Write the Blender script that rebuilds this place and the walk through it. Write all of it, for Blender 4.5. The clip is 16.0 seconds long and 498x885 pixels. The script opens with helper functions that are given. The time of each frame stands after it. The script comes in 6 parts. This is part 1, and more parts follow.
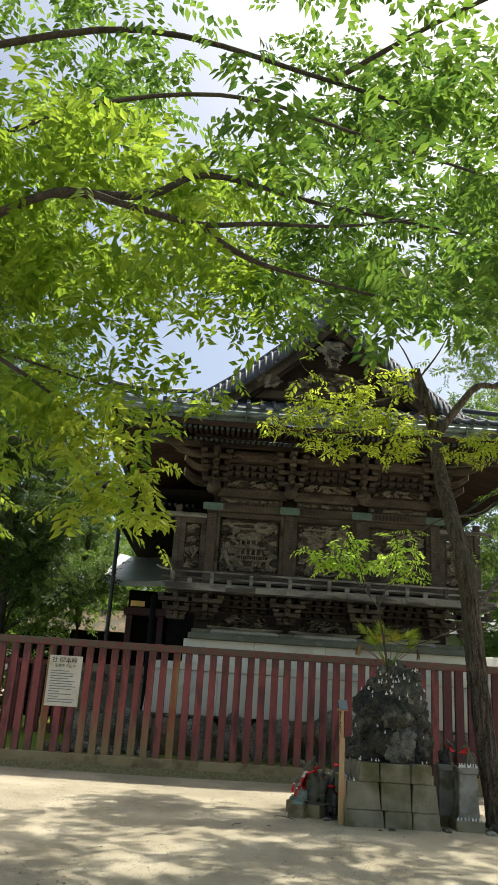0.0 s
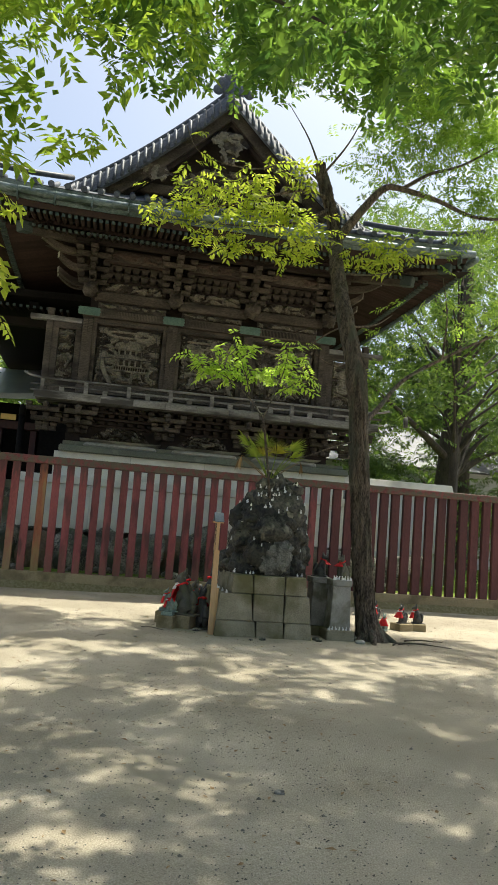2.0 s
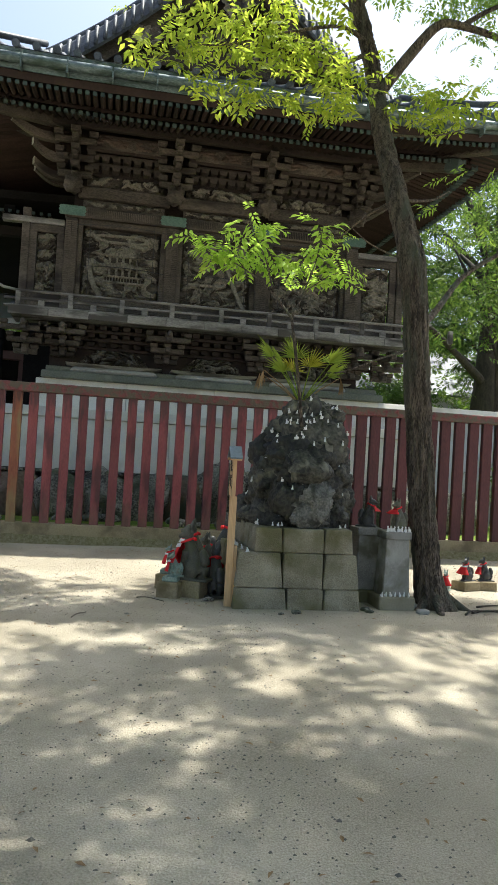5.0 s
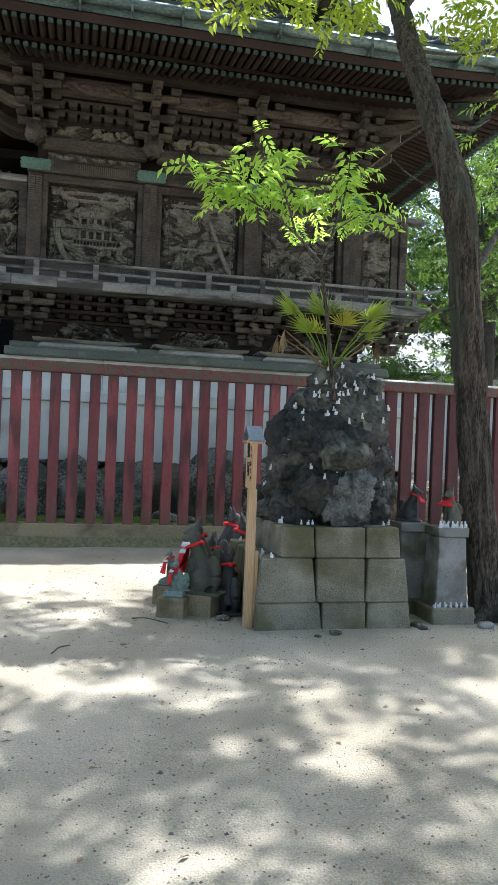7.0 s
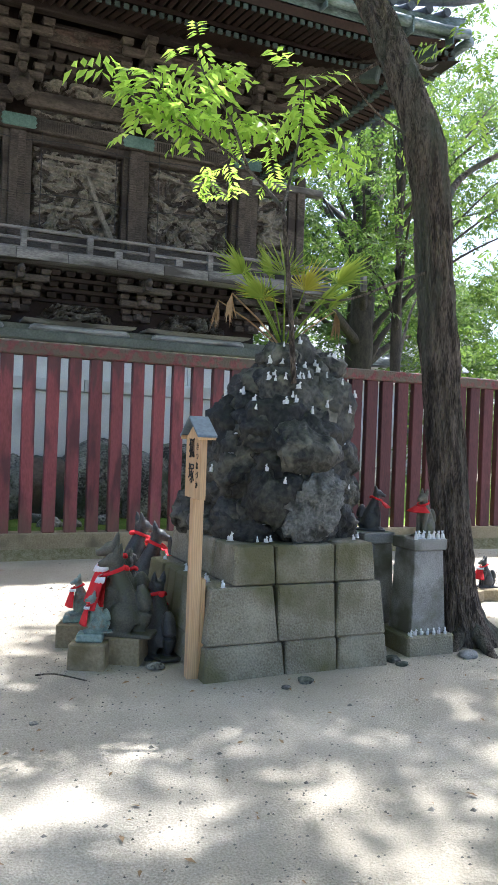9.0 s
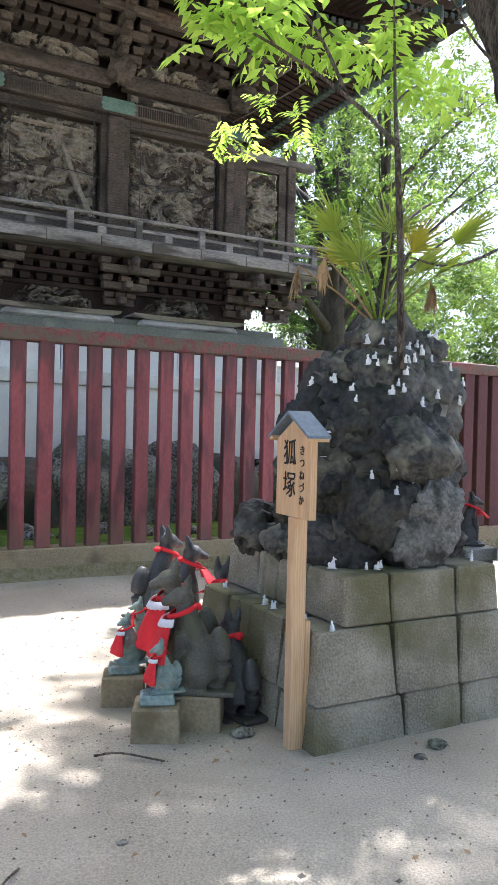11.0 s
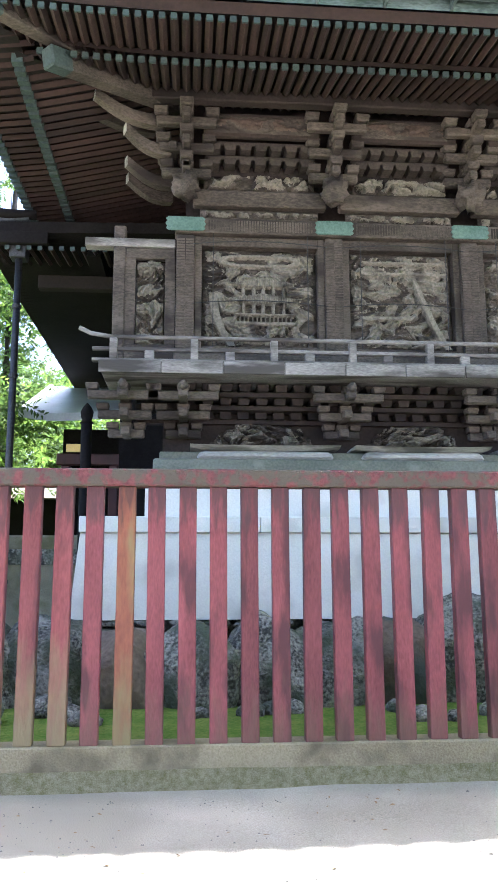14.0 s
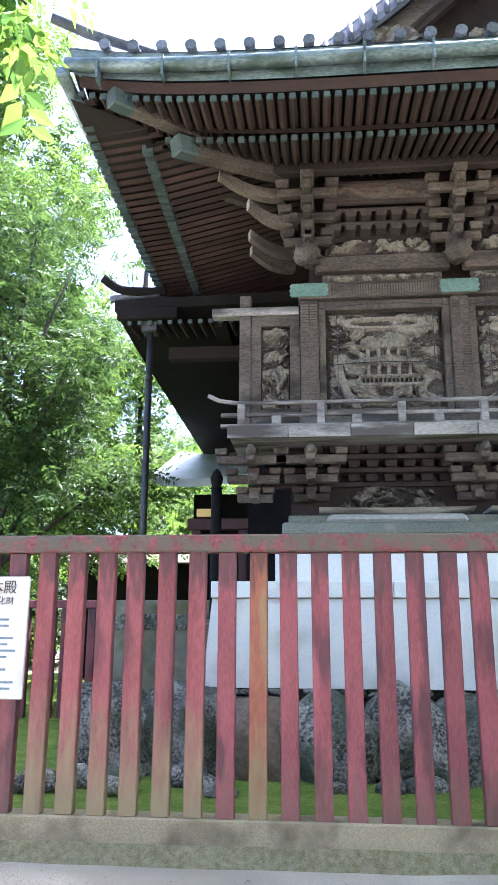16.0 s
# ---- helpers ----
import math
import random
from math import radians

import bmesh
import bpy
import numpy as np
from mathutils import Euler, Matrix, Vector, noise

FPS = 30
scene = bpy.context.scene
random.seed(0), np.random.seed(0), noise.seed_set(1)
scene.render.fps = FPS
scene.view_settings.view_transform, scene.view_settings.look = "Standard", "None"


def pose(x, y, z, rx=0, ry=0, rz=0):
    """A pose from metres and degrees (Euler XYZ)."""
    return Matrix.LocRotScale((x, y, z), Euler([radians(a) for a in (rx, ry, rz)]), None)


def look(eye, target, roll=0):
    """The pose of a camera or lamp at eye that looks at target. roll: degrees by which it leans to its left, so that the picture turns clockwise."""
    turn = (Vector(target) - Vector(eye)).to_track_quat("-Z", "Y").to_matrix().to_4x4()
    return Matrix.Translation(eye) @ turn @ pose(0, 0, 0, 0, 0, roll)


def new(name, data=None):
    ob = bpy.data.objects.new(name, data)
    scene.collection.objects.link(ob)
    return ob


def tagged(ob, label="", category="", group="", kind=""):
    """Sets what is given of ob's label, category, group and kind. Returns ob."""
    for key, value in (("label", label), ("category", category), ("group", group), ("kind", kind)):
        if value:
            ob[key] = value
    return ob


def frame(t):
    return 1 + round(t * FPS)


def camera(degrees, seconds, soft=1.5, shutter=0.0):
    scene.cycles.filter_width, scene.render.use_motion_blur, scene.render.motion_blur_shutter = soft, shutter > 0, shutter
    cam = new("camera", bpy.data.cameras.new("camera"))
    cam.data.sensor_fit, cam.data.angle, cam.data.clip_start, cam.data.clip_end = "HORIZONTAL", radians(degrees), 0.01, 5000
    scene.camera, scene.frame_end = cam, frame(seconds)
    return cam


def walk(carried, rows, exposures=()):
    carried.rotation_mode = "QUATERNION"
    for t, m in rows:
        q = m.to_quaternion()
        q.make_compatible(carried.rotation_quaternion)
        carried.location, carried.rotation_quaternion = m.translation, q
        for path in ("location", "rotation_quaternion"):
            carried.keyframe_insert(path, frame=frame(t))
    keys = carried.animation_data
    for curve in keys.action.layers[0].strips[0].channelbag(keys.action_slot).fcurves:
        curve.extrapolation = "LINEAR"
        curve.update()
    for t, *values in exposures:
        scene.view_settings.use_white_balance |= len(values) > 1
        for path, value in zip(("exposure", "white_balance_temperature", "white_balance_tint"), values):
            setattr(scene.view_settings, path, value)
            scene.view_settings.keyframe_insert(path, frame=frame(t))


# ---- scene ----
cam = camera(35.9, 16.0)
METRES, EYE, TILT, LEAN, TURN = 9.0, 1.45, 0.0, 0.0, -1.2
ROWS = [
    (0.0, 0.0, 0.0, 0.0, -1.18, 18.34, -3.55),
    (0.5, 0.0033, 0.0226, -0.0001, -5.46, 14.66, -3.45),
    (1.0, 0.009, 0.0529, -0.0065, -7.81, 11.64, -3.61),
    (1.5, 0.0185, 0.0878, -0.0076, -8.96, 8.83, -4.07),
    (2.0, 0.0182, 0.1294, -0.0115, -10.01, 6.24, -4.39),
    (2.5, 0.0248, 0.1714, -0.014, -10.76, 4.09, -4.54),
    (3.0, 0.0368, 0.2132, -0.0131, -10.91, 2.73, -4.63),
    (3.5, 0.0391, 0.2614, -0.0112, -10.64, 1.88, -4.7),
    (4.0, 0.0466, 0.3037, -0.0127, -10.14, 1.53, -4.6),
    (4.5, 0.0524, 0.3513, -0.0134, -9.68, 1.42, -4.21),
    (5.0, 0.0479, 0.3937, -0.0098, -9.24, 1.37, -3.39),
    (7.5, 0.0271, 0.6007, -0.0138, -13.24, 0.13, -1.69),
    (8.0, 0.0216, 0.6389, -0.0101, -16.5, 0.33, -1.86),
    (10.5, -0.0234, 0.8258, -0.0075, -27.05, -1.44, -1.52),
    (11.0, -0.0311, 0.853, -0.0063, -27.24, -0.77, -1.38),
    (11.5, -0.0368, 0.8782, -0.0021, -27.15, 0.1, -1.27),
    (12.0, -0.0342, 0.9026, -0.0029, -25.29, 0.71, -1.29),
    (12.5, -0.0315, 0.923, -0.0006, -21.32, 1.62, -0.96),
    (13.0, -0.0377, 0.9431, 0.003, -15.74, 3.53, -0.44),
    (13.5, -0.0456, 0.9594, 0.0077, -9.35, 6.36, 0.03),
    (14.0, -0.0517, 0.9722, 0.0096, -3.16, 9.36, 0.11),
    (14.5, -0.0539, 0.9746, 0.0115, 1.54, 11.61, -0.1),
    (15.0, -0.0538, 0.9739, 0.012, 4.42, 13.01, -0.31),
    (15.5, -0.0538, 0.9737, 0.0119, 5.83, 13.71, -0.4),
    (16.0, -0.0538, 0.9736, 0.0119, 6.34, 13.95, -0.3),
]
EXPOSURES = [(0.0, 0.74, 6750, 3), (1.0, 0.84, 6700, 3), (3.0, 0.88, 6600, 2), (5.0, 1.12, 6150, 5), (8.0, 1.55, 5400, 10), (11.0, 1.95, 5650, 17), (12.0, 2.13, 5550, 18), (13.0, 2.38, 5300, 18), (14.0, 2.88, 5350, 16), (16.0, 2.88, 5350, 17)]
walk(cam, [(t, pose(0, 0, EYE, TILT, LEAN, TURN) @ pose(METRES * x, METRES * y, METRES * z, 90 + pitch, roll, yaw)) for t, x, y, z, yaw, pitch, roll in ROWS], EXPOSURES)


# ---- world, sun ----
SUN_ELEV, SUN_AZ = 66.0, 48.0          # azimuth from +y towards +x
world = bpy.data.worlds.new("sky")
scene.world = world
world.use_nodes = True
_wn = world.node_tree.nodes
_sky = _wn.new("ShaderNodeTexSky")
_sky.sky_type = "NISHITA"
_sky.sun_disc = False
_sky.sun_elevation = radians(SUN_ELEV)
_sky.sun_rotation = radians(SUN_AZ)
_sky.air_density, _sky.dust_density, _sky.ozone_density = 0.75, 4.0, 0.6
world.node_tree.links.new(_sky.outputs[0], _wn["Background"].inputs[0])
_wn["Background"].inputs[1].default_value = 0.13
sun = new("sun", bpy.data.lights.new("sun", "SUN"))
sun.data.energy, sun.data.angle, sun.data.color = 3.9, radians(0.6), (1.0, 0.95, 0.86)
_sd = Vector((math.sin(radians(SUN_AZ)) * math.cos(radians(SUN_ELEV)), math.cos(radians(SUN_AZ)) * math.cos(radians(SUN_ELEV)), math.sin(radians(SUN_ELEV))))
sun.matrix_world = look(_sd * 40, (0, 0, 0))

# ---- helpers of this scene ----
rnd = random.Random(7)


def material(name, a, b, scale=3.0, fine=40.0, rough=0.75, bump=0.25, metal=0.0, vary=0.15, stain=None, stain_scale=1.3, stain_at=0.58, wave=None, spec=0.4, squash=(1, 1, 1), worldly=False, crisp=0.28, depth=0.02):
    """Two-scale noise between two base colours, stains, a value change from piece to piece, fine relief."""
    m = bpy.data.materials.new(name)
    m.use_nodes = True
    n, l = m.node_tree.nodes, m.node_tree.links
    bs = n["Principled BSDF"]
    tc = n.new("ShaderNodeTexCoord")
    info = n.new("ShaderNodeObjectInfo")
    mp = n.new("ShaderNodeMapping")
    mp.inputs["Scale"].default_value = squash
    if worldly:
        geo = n.new("ShaderNodeNewGeometry")
        l.new(geo.outputs["Position"], mp.inputs["Vector"])
    else:
        l.new(tc.outputs["Object"], mp.inputs["Vector"])
        off = n.new("ShaderNodeMath")
        off.operation = "MULTIPLY"
        off.inputs[1].default_value = 37.0
        l.new(info.outputs["Random"], off.inputs[0])
        l.new(off.outputs[0], mp.inputs["Location"])
    big, small = n.new("ShaderNodeTexNoise"), n.new("ShaderNodeTexNoise")
    for q, s in ((big, scale), (small, fine)):
        q.inputs["Scale"].default_value = s
        q.inputs["Detail"].default_value = 6
        l.new(mp.outputs[0], q.inputs["Vector"])
    ad = n.new("ShaderNodeMath")
    ad.operation = "ADD"
    l.new(big.outputs["Fac"], ad.inputs[0])
    l.new(small.outputs["Fac"], ad.inputs[1])
    rg = n.new("ShaderNodeMapRange")
    rg.inputs["From Min"].default_value, rg.inputs["From Max"].default_value = 1 - crisp, 1 + crisp
    l.new(ad.outputs[0], rg.inputs["Value"])
    mx = n.new("ShaderNodeMix")
    mx.data_type = "RGBA"
    mx.inputs["A"].default_value, mx.inputs["B"].default_value = (*a, 1), (*b, 1)
    l.new(rg.outputs[0], mx.inputs["Factor"])
    col = mx.outputs["Result"]
    if wave:
        wv = n.new("ShaderNodeTexWave")
        wv.bands_direction = wave[0]
        wv.inputs["Scale"].default_value, wv.inputs["Distortion"].default_value, wv.inputs["Detail"].default_value = wave[1], 7, 3
        l.new(mp.outputs[0], wv.inputs["Vector"])
        m2 = n.new("ShaderNodeMix")
        m2.data_type, m2.blend_type = "RGBA", "MULTIPLY"
        m2.inputs["Factor"].default_value = wave[2]
        l.new(col, m2.inputs["A"])
        l.new(wv.outputs["Color"], m2.inputs["B"])
        col = m2.outputs["Result"]
    if stain:
        st = n.new("ShaderNodeTexNoise")
        st.inputs["Scale"].default_value, st.inputs["Detail"].default_value = stain_scale, 8
        l.new(mp.outputs[0], st.inputs["Vector"])
        sr = n.new("ShaderNodeMapRange")
        sr.inputs["From Min"].default_value, sr.inputs["From Max"].default_value = stain_at - 0.06, stain_at + 0.08
        l.new(st.outputs["Fac"], sr.inputs["Value"])
        m3 = n.new("ShaderNodeMix")
        m3.data_type = "RGBA"
        m3.inputs["B"].default_value = (*stain, 1)
        l.new(sr.outputs[0], m3.inputs["Factor"])
        l.new(col, m3.inputs["A"])
        col = m3.outputs["Result"]
    hs = n.new("ShaderNodeHueSaturation")
    vr = n.new("ShaderNodeMapRange")
    vr.inputs["To Min"].default_value, vr.inputs["To Max"].default_value = 1 - vary, 1 + vary
    l.new(info.outputs["Random"], vr.inputs["Value"])
    l.new(vr.outputs[0], hs.inputs["Value"])
    l.new(col, hs.inputs["Color"])
    l.new(hs.outputs[0], bs.inputs["Base Color"])
    bs.inputs["Roughness"].default_value, bs.inputs["Metallic"].default_value = rough, metal
    bs.inputs["Specular IOR Level"].default_value = spec
    bp = n.new("ShaderNodeBump")
    bp.inputs["Strength"].default_value, bp.inputs["Distance"].default_value = bump, depth
    l.new(ad.outputs[0], bp.inputs["Height"])
    l.new(bp.outputs[0], bs.inputs["Normal"])
    return m


def leaf_material(name, a, b, glow=0.5, autumn=None):
    m = bpy.data.materials.new(name)
    m.use_nodes = True
    n, l = m.node_tree.nodes, m.node_tree.links
    bs, out = n["Principled BSDF"], n["Material Output"]
    geo = n.new("ShaderNodeNewGeometry")
    mx = n.new("ShaderNodeMix")
    mx.data_type = "RGBA"
    mx.inputs["A"].default_value, mx.inputs["B"].default_value = (*a, 1), (*b, 1)
    l.new(geo.outputs["Random Per Island"], mx.inputs["Factor"])
    l.new(mx.outputs["Result"], bs.inputs["Base Color"])
    bs.inputs["Roughness"].default_value = 0.5
    bs.inputs["Specular IOR Level"].default_value = 0.3
    tr = n.new("ShaderNodeBsdfTranslucent")
    hs = n.new("ShaderNodeHueSaturation")
    hs.inputs["Hue"].default_value, hs.inputs["Saturation"].default_value, hs.inputs["Value"].default_value = 0.484, 0.96, 2.7
    l.new(mx.outputs["Result"], hs.inputs["Color"])
    l.new(hs.outputs[0], tr.inputs["Color"])
    ms = n.new("ShaderNodeMixShader")
    ms.inputs[0].default_value = glow
    l.new(bs.outputs[0], ms.inputs[1])
    l.new(tr.outputs[0], ms.inputs[2])
    l.new(ms.outputs[0], out.inputs["Surface"])
    return m


def mesh_of(name, bm, mat, smooth=False):
    me = bpy.data.meshes.new(name)
    bm.normal_update()
    bm.to_mesh(me)
    bm.free()
    if mat:
        me.materials.append(mat)
    if smooth:
        me.polygons.foreach_set("use_smooth", [True] * len(me.polygons))
    return me


def mesh_np(name, verts, faces, mat, smooth=False):
    me = bpy.data.meshes.new(name)
    verts, faces = np.asarray(verts, dtype=np.float32), np.asarray(faces, dtype=np.int32)
    k = faces.shape[1]
    me.vertices.add(len(verts))
    me.vertices.foreach_set("co", verts.ravel())
    me.loops.add(faces.size)
    me.loops.foreach_set("vertex_index", faces.ravel())
    me.polygons.add(len(faces))
    me.polygons.foreach_set("loop_start", np.arange(0, faces.size, k, dtype=np.int32))
    me.polygons.foreach_set("use_smooth", np.full(len(faces), smooth))
    me.update(calc_edges=True)
    me.materials.append(mat)
    return me


def part(name, bm, mat, parent, label="", smooth=False, at=None):
    """Links a bmesh, or mesh data, as one object under a thing or part."""
    me = bm if isinstance(bm, bpy.types.Mesh) else mesh_of(name, bm, mat, smooth)
    ob = new(name, me)
    if at is not None:
        ob.matrix_basis = at
    if parent is not None:
        ob.parent = parent
    if label:
        ob["label"] = label
    return ob


def thing(name, label, category, at=None, group="", kind=""):
    ob = new(name)
    ob.empty_display_size = 0.1
    if at is not None:
        ob.matrix_basis = at
    return tagged(ob, label, category, group, kind)


def box(bm, x0, x1, y0, y1, z0, z1, bev=0.0, top=(0, 0)):
    """A box; top: how far its top is drawn in, x and y."""
    tx, ty = top
    c = [(x0, y0, z0), (x1, y0, z0), (x1, y1, z0), (x0, y1, z0), (x0 + tx, y0 + ty, z1), (x1 - tx, y0 + ty, z1), (x1 - tx, y1 - ty, z1), (x0 + tx, y1 - ty, z1)]
    v = [bm.verts.new(p) for p in c]
    f = [bm.faces.new([v[i] for i in q]) for q in ((3, 2, 1, 0), (4, 5, 6, 7), (0, 1, 5, 4), (1, 2, 6, 5), (2, 3, 7, 6), (3, 0, 4, 7))]
    if bev:
        es = list({e for q in f for e in q.edges})
        bmesh.ops.bevel(bm, geom=es, offset=bev, segments=1, affect="EDGES")
    return bm


def box_bm(x0, x1, y0, y1, z0, z1, bev=0.0, top=(0, 0)):
    return box(bmesh.new(), x0, x1, y0, y1, z0, z1, bev, top)


def tube(bm, pts, radii, n=8, caps=True):
    pts = [Vector(p) for p in pts]
    rings = []
    for i, p in enumerate(pts):
        d = (pts[min(i + 1, len(pts) - 1)] - pts[max(i - 1, 0)]).normalized()
        q = d.to_track_quat("Z", "Y").to_matrix()
        r = radii[i] if hasattr(radii, "__len__") else radii
        rings.append([bm.verts.new(p + q @ Vector((r * math.cos(a), r * math.sin(a), 0))) for a in [2 * math.pi * k / n for k in range(n)]])
    for a, b in zip(rings, rings[1:]):
        for k in range(n):
            bm.faces.new((a[k], a[(k + 1) % n], b[(k + 1) % n], b[k]))
    if caps:
        bm.faces.new(rings[0][::-1])
        bm.faces.new(rings[-1])
    return bm


def tube_bm(pts, radii, n=8):
    return tube(bmesh.new(), pts, radii, n)


def curve_pts(pts, k=6):
    """A smooth line through the given points."""
    P = [Vector(p) for p in pts]
    P = [P[0] * 2 - P[1]] + P + [P[-1] * 2 - P[-2]]
    out = []
    for i in range(1, len(P) - 2):
        for j in range(k):
            u = j / k
            out.append(0.5 * ((2 * P[i]) + (P[i + 1] - P[i - 1]) * u + (2 * P[i - 1] - 5 * P[i] + 4 * P[i + 1] - P[i + 2]) * u * u + (3 * P[i] - P[i - 1] - 3 * P[i + 1] + P[i + 2]) * u ** 3))
    return out + [P[-2]]


def grow(r0, r1, n):
    return [r0 + (r1 - r0) * i / (n - 1) for i in range(n)]


def leaves_mesh(name, places, ways, normals, lengths, mat, wide=0.36):
    """Pointed leaves, folded along the midrib: four triangles each."""
    P, D, N = (np.asarray(q, dtype=np.float64) for q in (places, ways, normals))
    D /= np.linalg.norm(D, axis=1, keepdims=True) + 1e-9
    S = np.cross(D, N)
    S /= np.linalg.norm(S, axis=1, keepdims=True) + 1e-9
    U = np.cross(S, D)
    L = np.asarray(lengths)[:, None]
    a, m, t = P, P + D * L * 0.5 - U * L * 0.04, P + D * L - U * L * 0.12
    l, r = P + D * L * 0.42 + S * L * wide * 0.5 + U * L * 0.05, P + D * L * 0.42 - S * L * wide * 0.5 + U * L * 0.05
    V = np.stack([a, l, m, r, t], 1).reshape(-1, 3)
    F = (np.arange(len(P)) * 5)[:, None, None] + np.array([(0, 2, 1), (0, 3, 2), (1, 2, 4), (2, 3, 4)])[None]
    return mesh_np(name, V, F.reshape(-1, 3), mat)


def sprays(rng, centres, per, leaf, pairs=6, droop=0.35, spread=0.25, up=None):
    """Compound sprays (a stalk with leaflets in two rows) round the given places: places, ways, normals, lengths."""
    P, D, N, L = [], [], [], []
    C = np.repeat(np.asarray(centres, dtype=np.float64), per, 0)
    n = len(C)
    C = C + rng.normal(0, spread, (n, 3))
    az = rng.uniform(0, 2 * np.pi, n)
    pitch = rng.normal(-droop, 0.3, n)
    ax = np.stack([np.cos(az) * np.cos(pitch), np.sin(az) * np.cos(pitch), np.sin(pitch)], 1)
    nn = np.stack([rng.normal(0, 0.35, n), rng.normal(0, 0.35, n), np.ones(n)], 1)
    nn /= np.linalg.norm(nn, axis=1, keepdims=True)
    sd = np.cross(ax, nn)
    sd /= np.linalg.norm(sd, axis=1, keepdims=True)
    nn = np.cross(sd, ax)
    size = leaf * rng.uniform(0.7, 1.25, n)
    for k in range(pairs):
        for s in (-1, 1):
            u = (k + 0.5 + 0.25 * s) / pairs
            P.append(C + ax * (u * size * pairs * 0.45)[:, None] + sd * (s * 0.04 * size)[:, None])
            D.append(sd * s + ax * 0.55 + rng.normal(0, 0.16, (n, 3)) - np.array([0, 0, 0.18]))
            N.append(nn + rng.normal(0, 0.22, (n, 3)))
            L.append(size * rng.uniform(0.75, 1.15, n) * (1.0 - 0.35 * abs(u - 0.45)))
    return np.concatenate(P), np.concatenate(D), np.concatenate(N), np.concatenate(L)


# ---- materials ----
M_ground = material("packed_earth", (0.26, 0.220, 0.158), (0.62, 0.545, 0.425), 0.9, 110, 0.95, 0.8, vary=0, stain=(0.36, 0.314, 0.236), stain_scale=0.5, stain_at=0.56, spec=0.15, worldly=True, crisp=0.36)
M_moss = material("moss_gravel", (0.065, 0.14, 0.013), (0.20, 0.235, 0.05), 3.5, 40, 0.95, 0.9, vary=0, spec=0.1, worldly=True)
M_red = material("red_paint", (0.125, 0.026, 0.030), (0.25, 0.066, 0.07), 1.9, 30, 0.5, 0.2, vary=0.2, stain=(0.08, 0.023, 0.026), stain_scale=2.6, stain_at=0.57, squash=(3, 3, 0.7), crisp=0.34)
# M_red darkened: the tree's shade on the far slats is put into this colour
M_redshade = material("shaded_red_paint", (0.05, 0.013, 0.014), (0.10, 0.028, 0.03), 1.6, 22, 0.6, 0.15, vary=0.2, squash=(3, 3, 0.7))
M_redworn = material("red_paint_worn", (0.19, 0.062, 0.038), (0.28, 0.105, 0.055), 1.6, 22, 0.7, 0.2, vary=0.12, stain=(0.22, 0.17, 0.075), stain_scale=1.6, stain_at=0.55, squash=(3, 3, 0.7), crisp=0.3)
M_rail = material("red_rail_mossy", (0.13, 0.038, 0.042), (0.21, 0.068, 0.068), 3.5, 40, 0.8, 0.8, vary=0.05, stain=(0.105, 0.088, 0.066), stain_scale=11, stain_at=0.46, worldly=True, crisp=0.2)
M_kerb = material("concrete_kerb", (0.245, 0.19, 0.108), (0.41, 0.335, 0.205), 1.6, 80, 0.9, 0.5, vary=0, stain=(0.165, 0.13, 0.075), stain_scale=2.4, stain_at=0.58, worldly=True, crisp=0.32)
M_white = material("pale_dressed_stone", (0.72, 0.68, 0.60), (0.84, 0.80, 0.715), 1.2, 60, 0.8, 0.2, vary=0.04, stain=(0.56, 0.52, 0.45), stain_scale=1.3, stain_at=0.6, crisp=0.24)
M_tip = material("rafter_tip_green", (0.03, 0.046, 0.044), (0.06, 0.085, 0.08), 5, 40, 0.6, 0.1, vary=0.2)
M_ledge = material("pale_green_ledge", (0.10, 0.106, 0.08), (0.19, 0.192, 0.148), 2, 40, 0.7, 0.2, vary=0.03, stain=(0.30, 0.29, 0.24), stain_at=0.64, stain_scale=2.6)
M_step = material("bleached_board", (0.27, 0.265, 0.24), (0.46, 0.45, 0.41), 2, 40, 0.8, 0.2, vary=0.1, stain=(0.13, 0.125, 0.11), stain_scale=3, stain_at=0.58, squash=(0.5, 2, 2))
M_rock = material("speckled_boulder", (0.05, 0.045, 0.036), (0.35, 0.325, 0.265), 2.6, 34, 0.8, 1.0, vary=0.25, stain=(0.075, 0.085, 0.05), stain_scale=2.4, stain_at=0.55, crisp=0.15, depth=0.04)
M_wood = material("weathered_grey_wood", (0.042, 0.034, 0.027), (0.118, 0.098, 0.079), 2, 38, 0.8, 0.45, vary=0.14, stain=(0.03, 0.023, 0.019), stain_scale=1.8, squash=(0.6, 1, 1.4), crisp=0.22)
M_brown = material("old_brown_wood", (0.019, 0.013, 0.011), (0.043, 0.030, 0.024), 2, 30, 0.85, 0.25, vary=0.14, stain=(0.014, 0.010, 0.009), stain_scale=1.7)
M_midwood = material("dark_brown_block_wood", (0.028, 0.021, 0.017), (0.068, 0.054, 0.044), 2, 30, 0.85, 0.3, vary=0.2)
M_deck = material("silver_grey_planks", (0.15, 0.142, 0.132), (0.31, 0.295, 0.275), 2, 40, 0.8, 0.3, vary=0.14, stain=(0.065, 0.058, 0.052), stain_scale=2.4, stain_at=0.52, squash=(0.5, 2, 2), crisp=0.22)
M_carve = material("carved_zelkova", (0.12, 0.108, 0.086), (0.27, 0.247, 0.198), 3, 30, 0.8, 0.4, vary=0.06, stain=(0.045, 0.039, 0.033), stain_scale=3, stain_at=0.6, crisp=0.24)
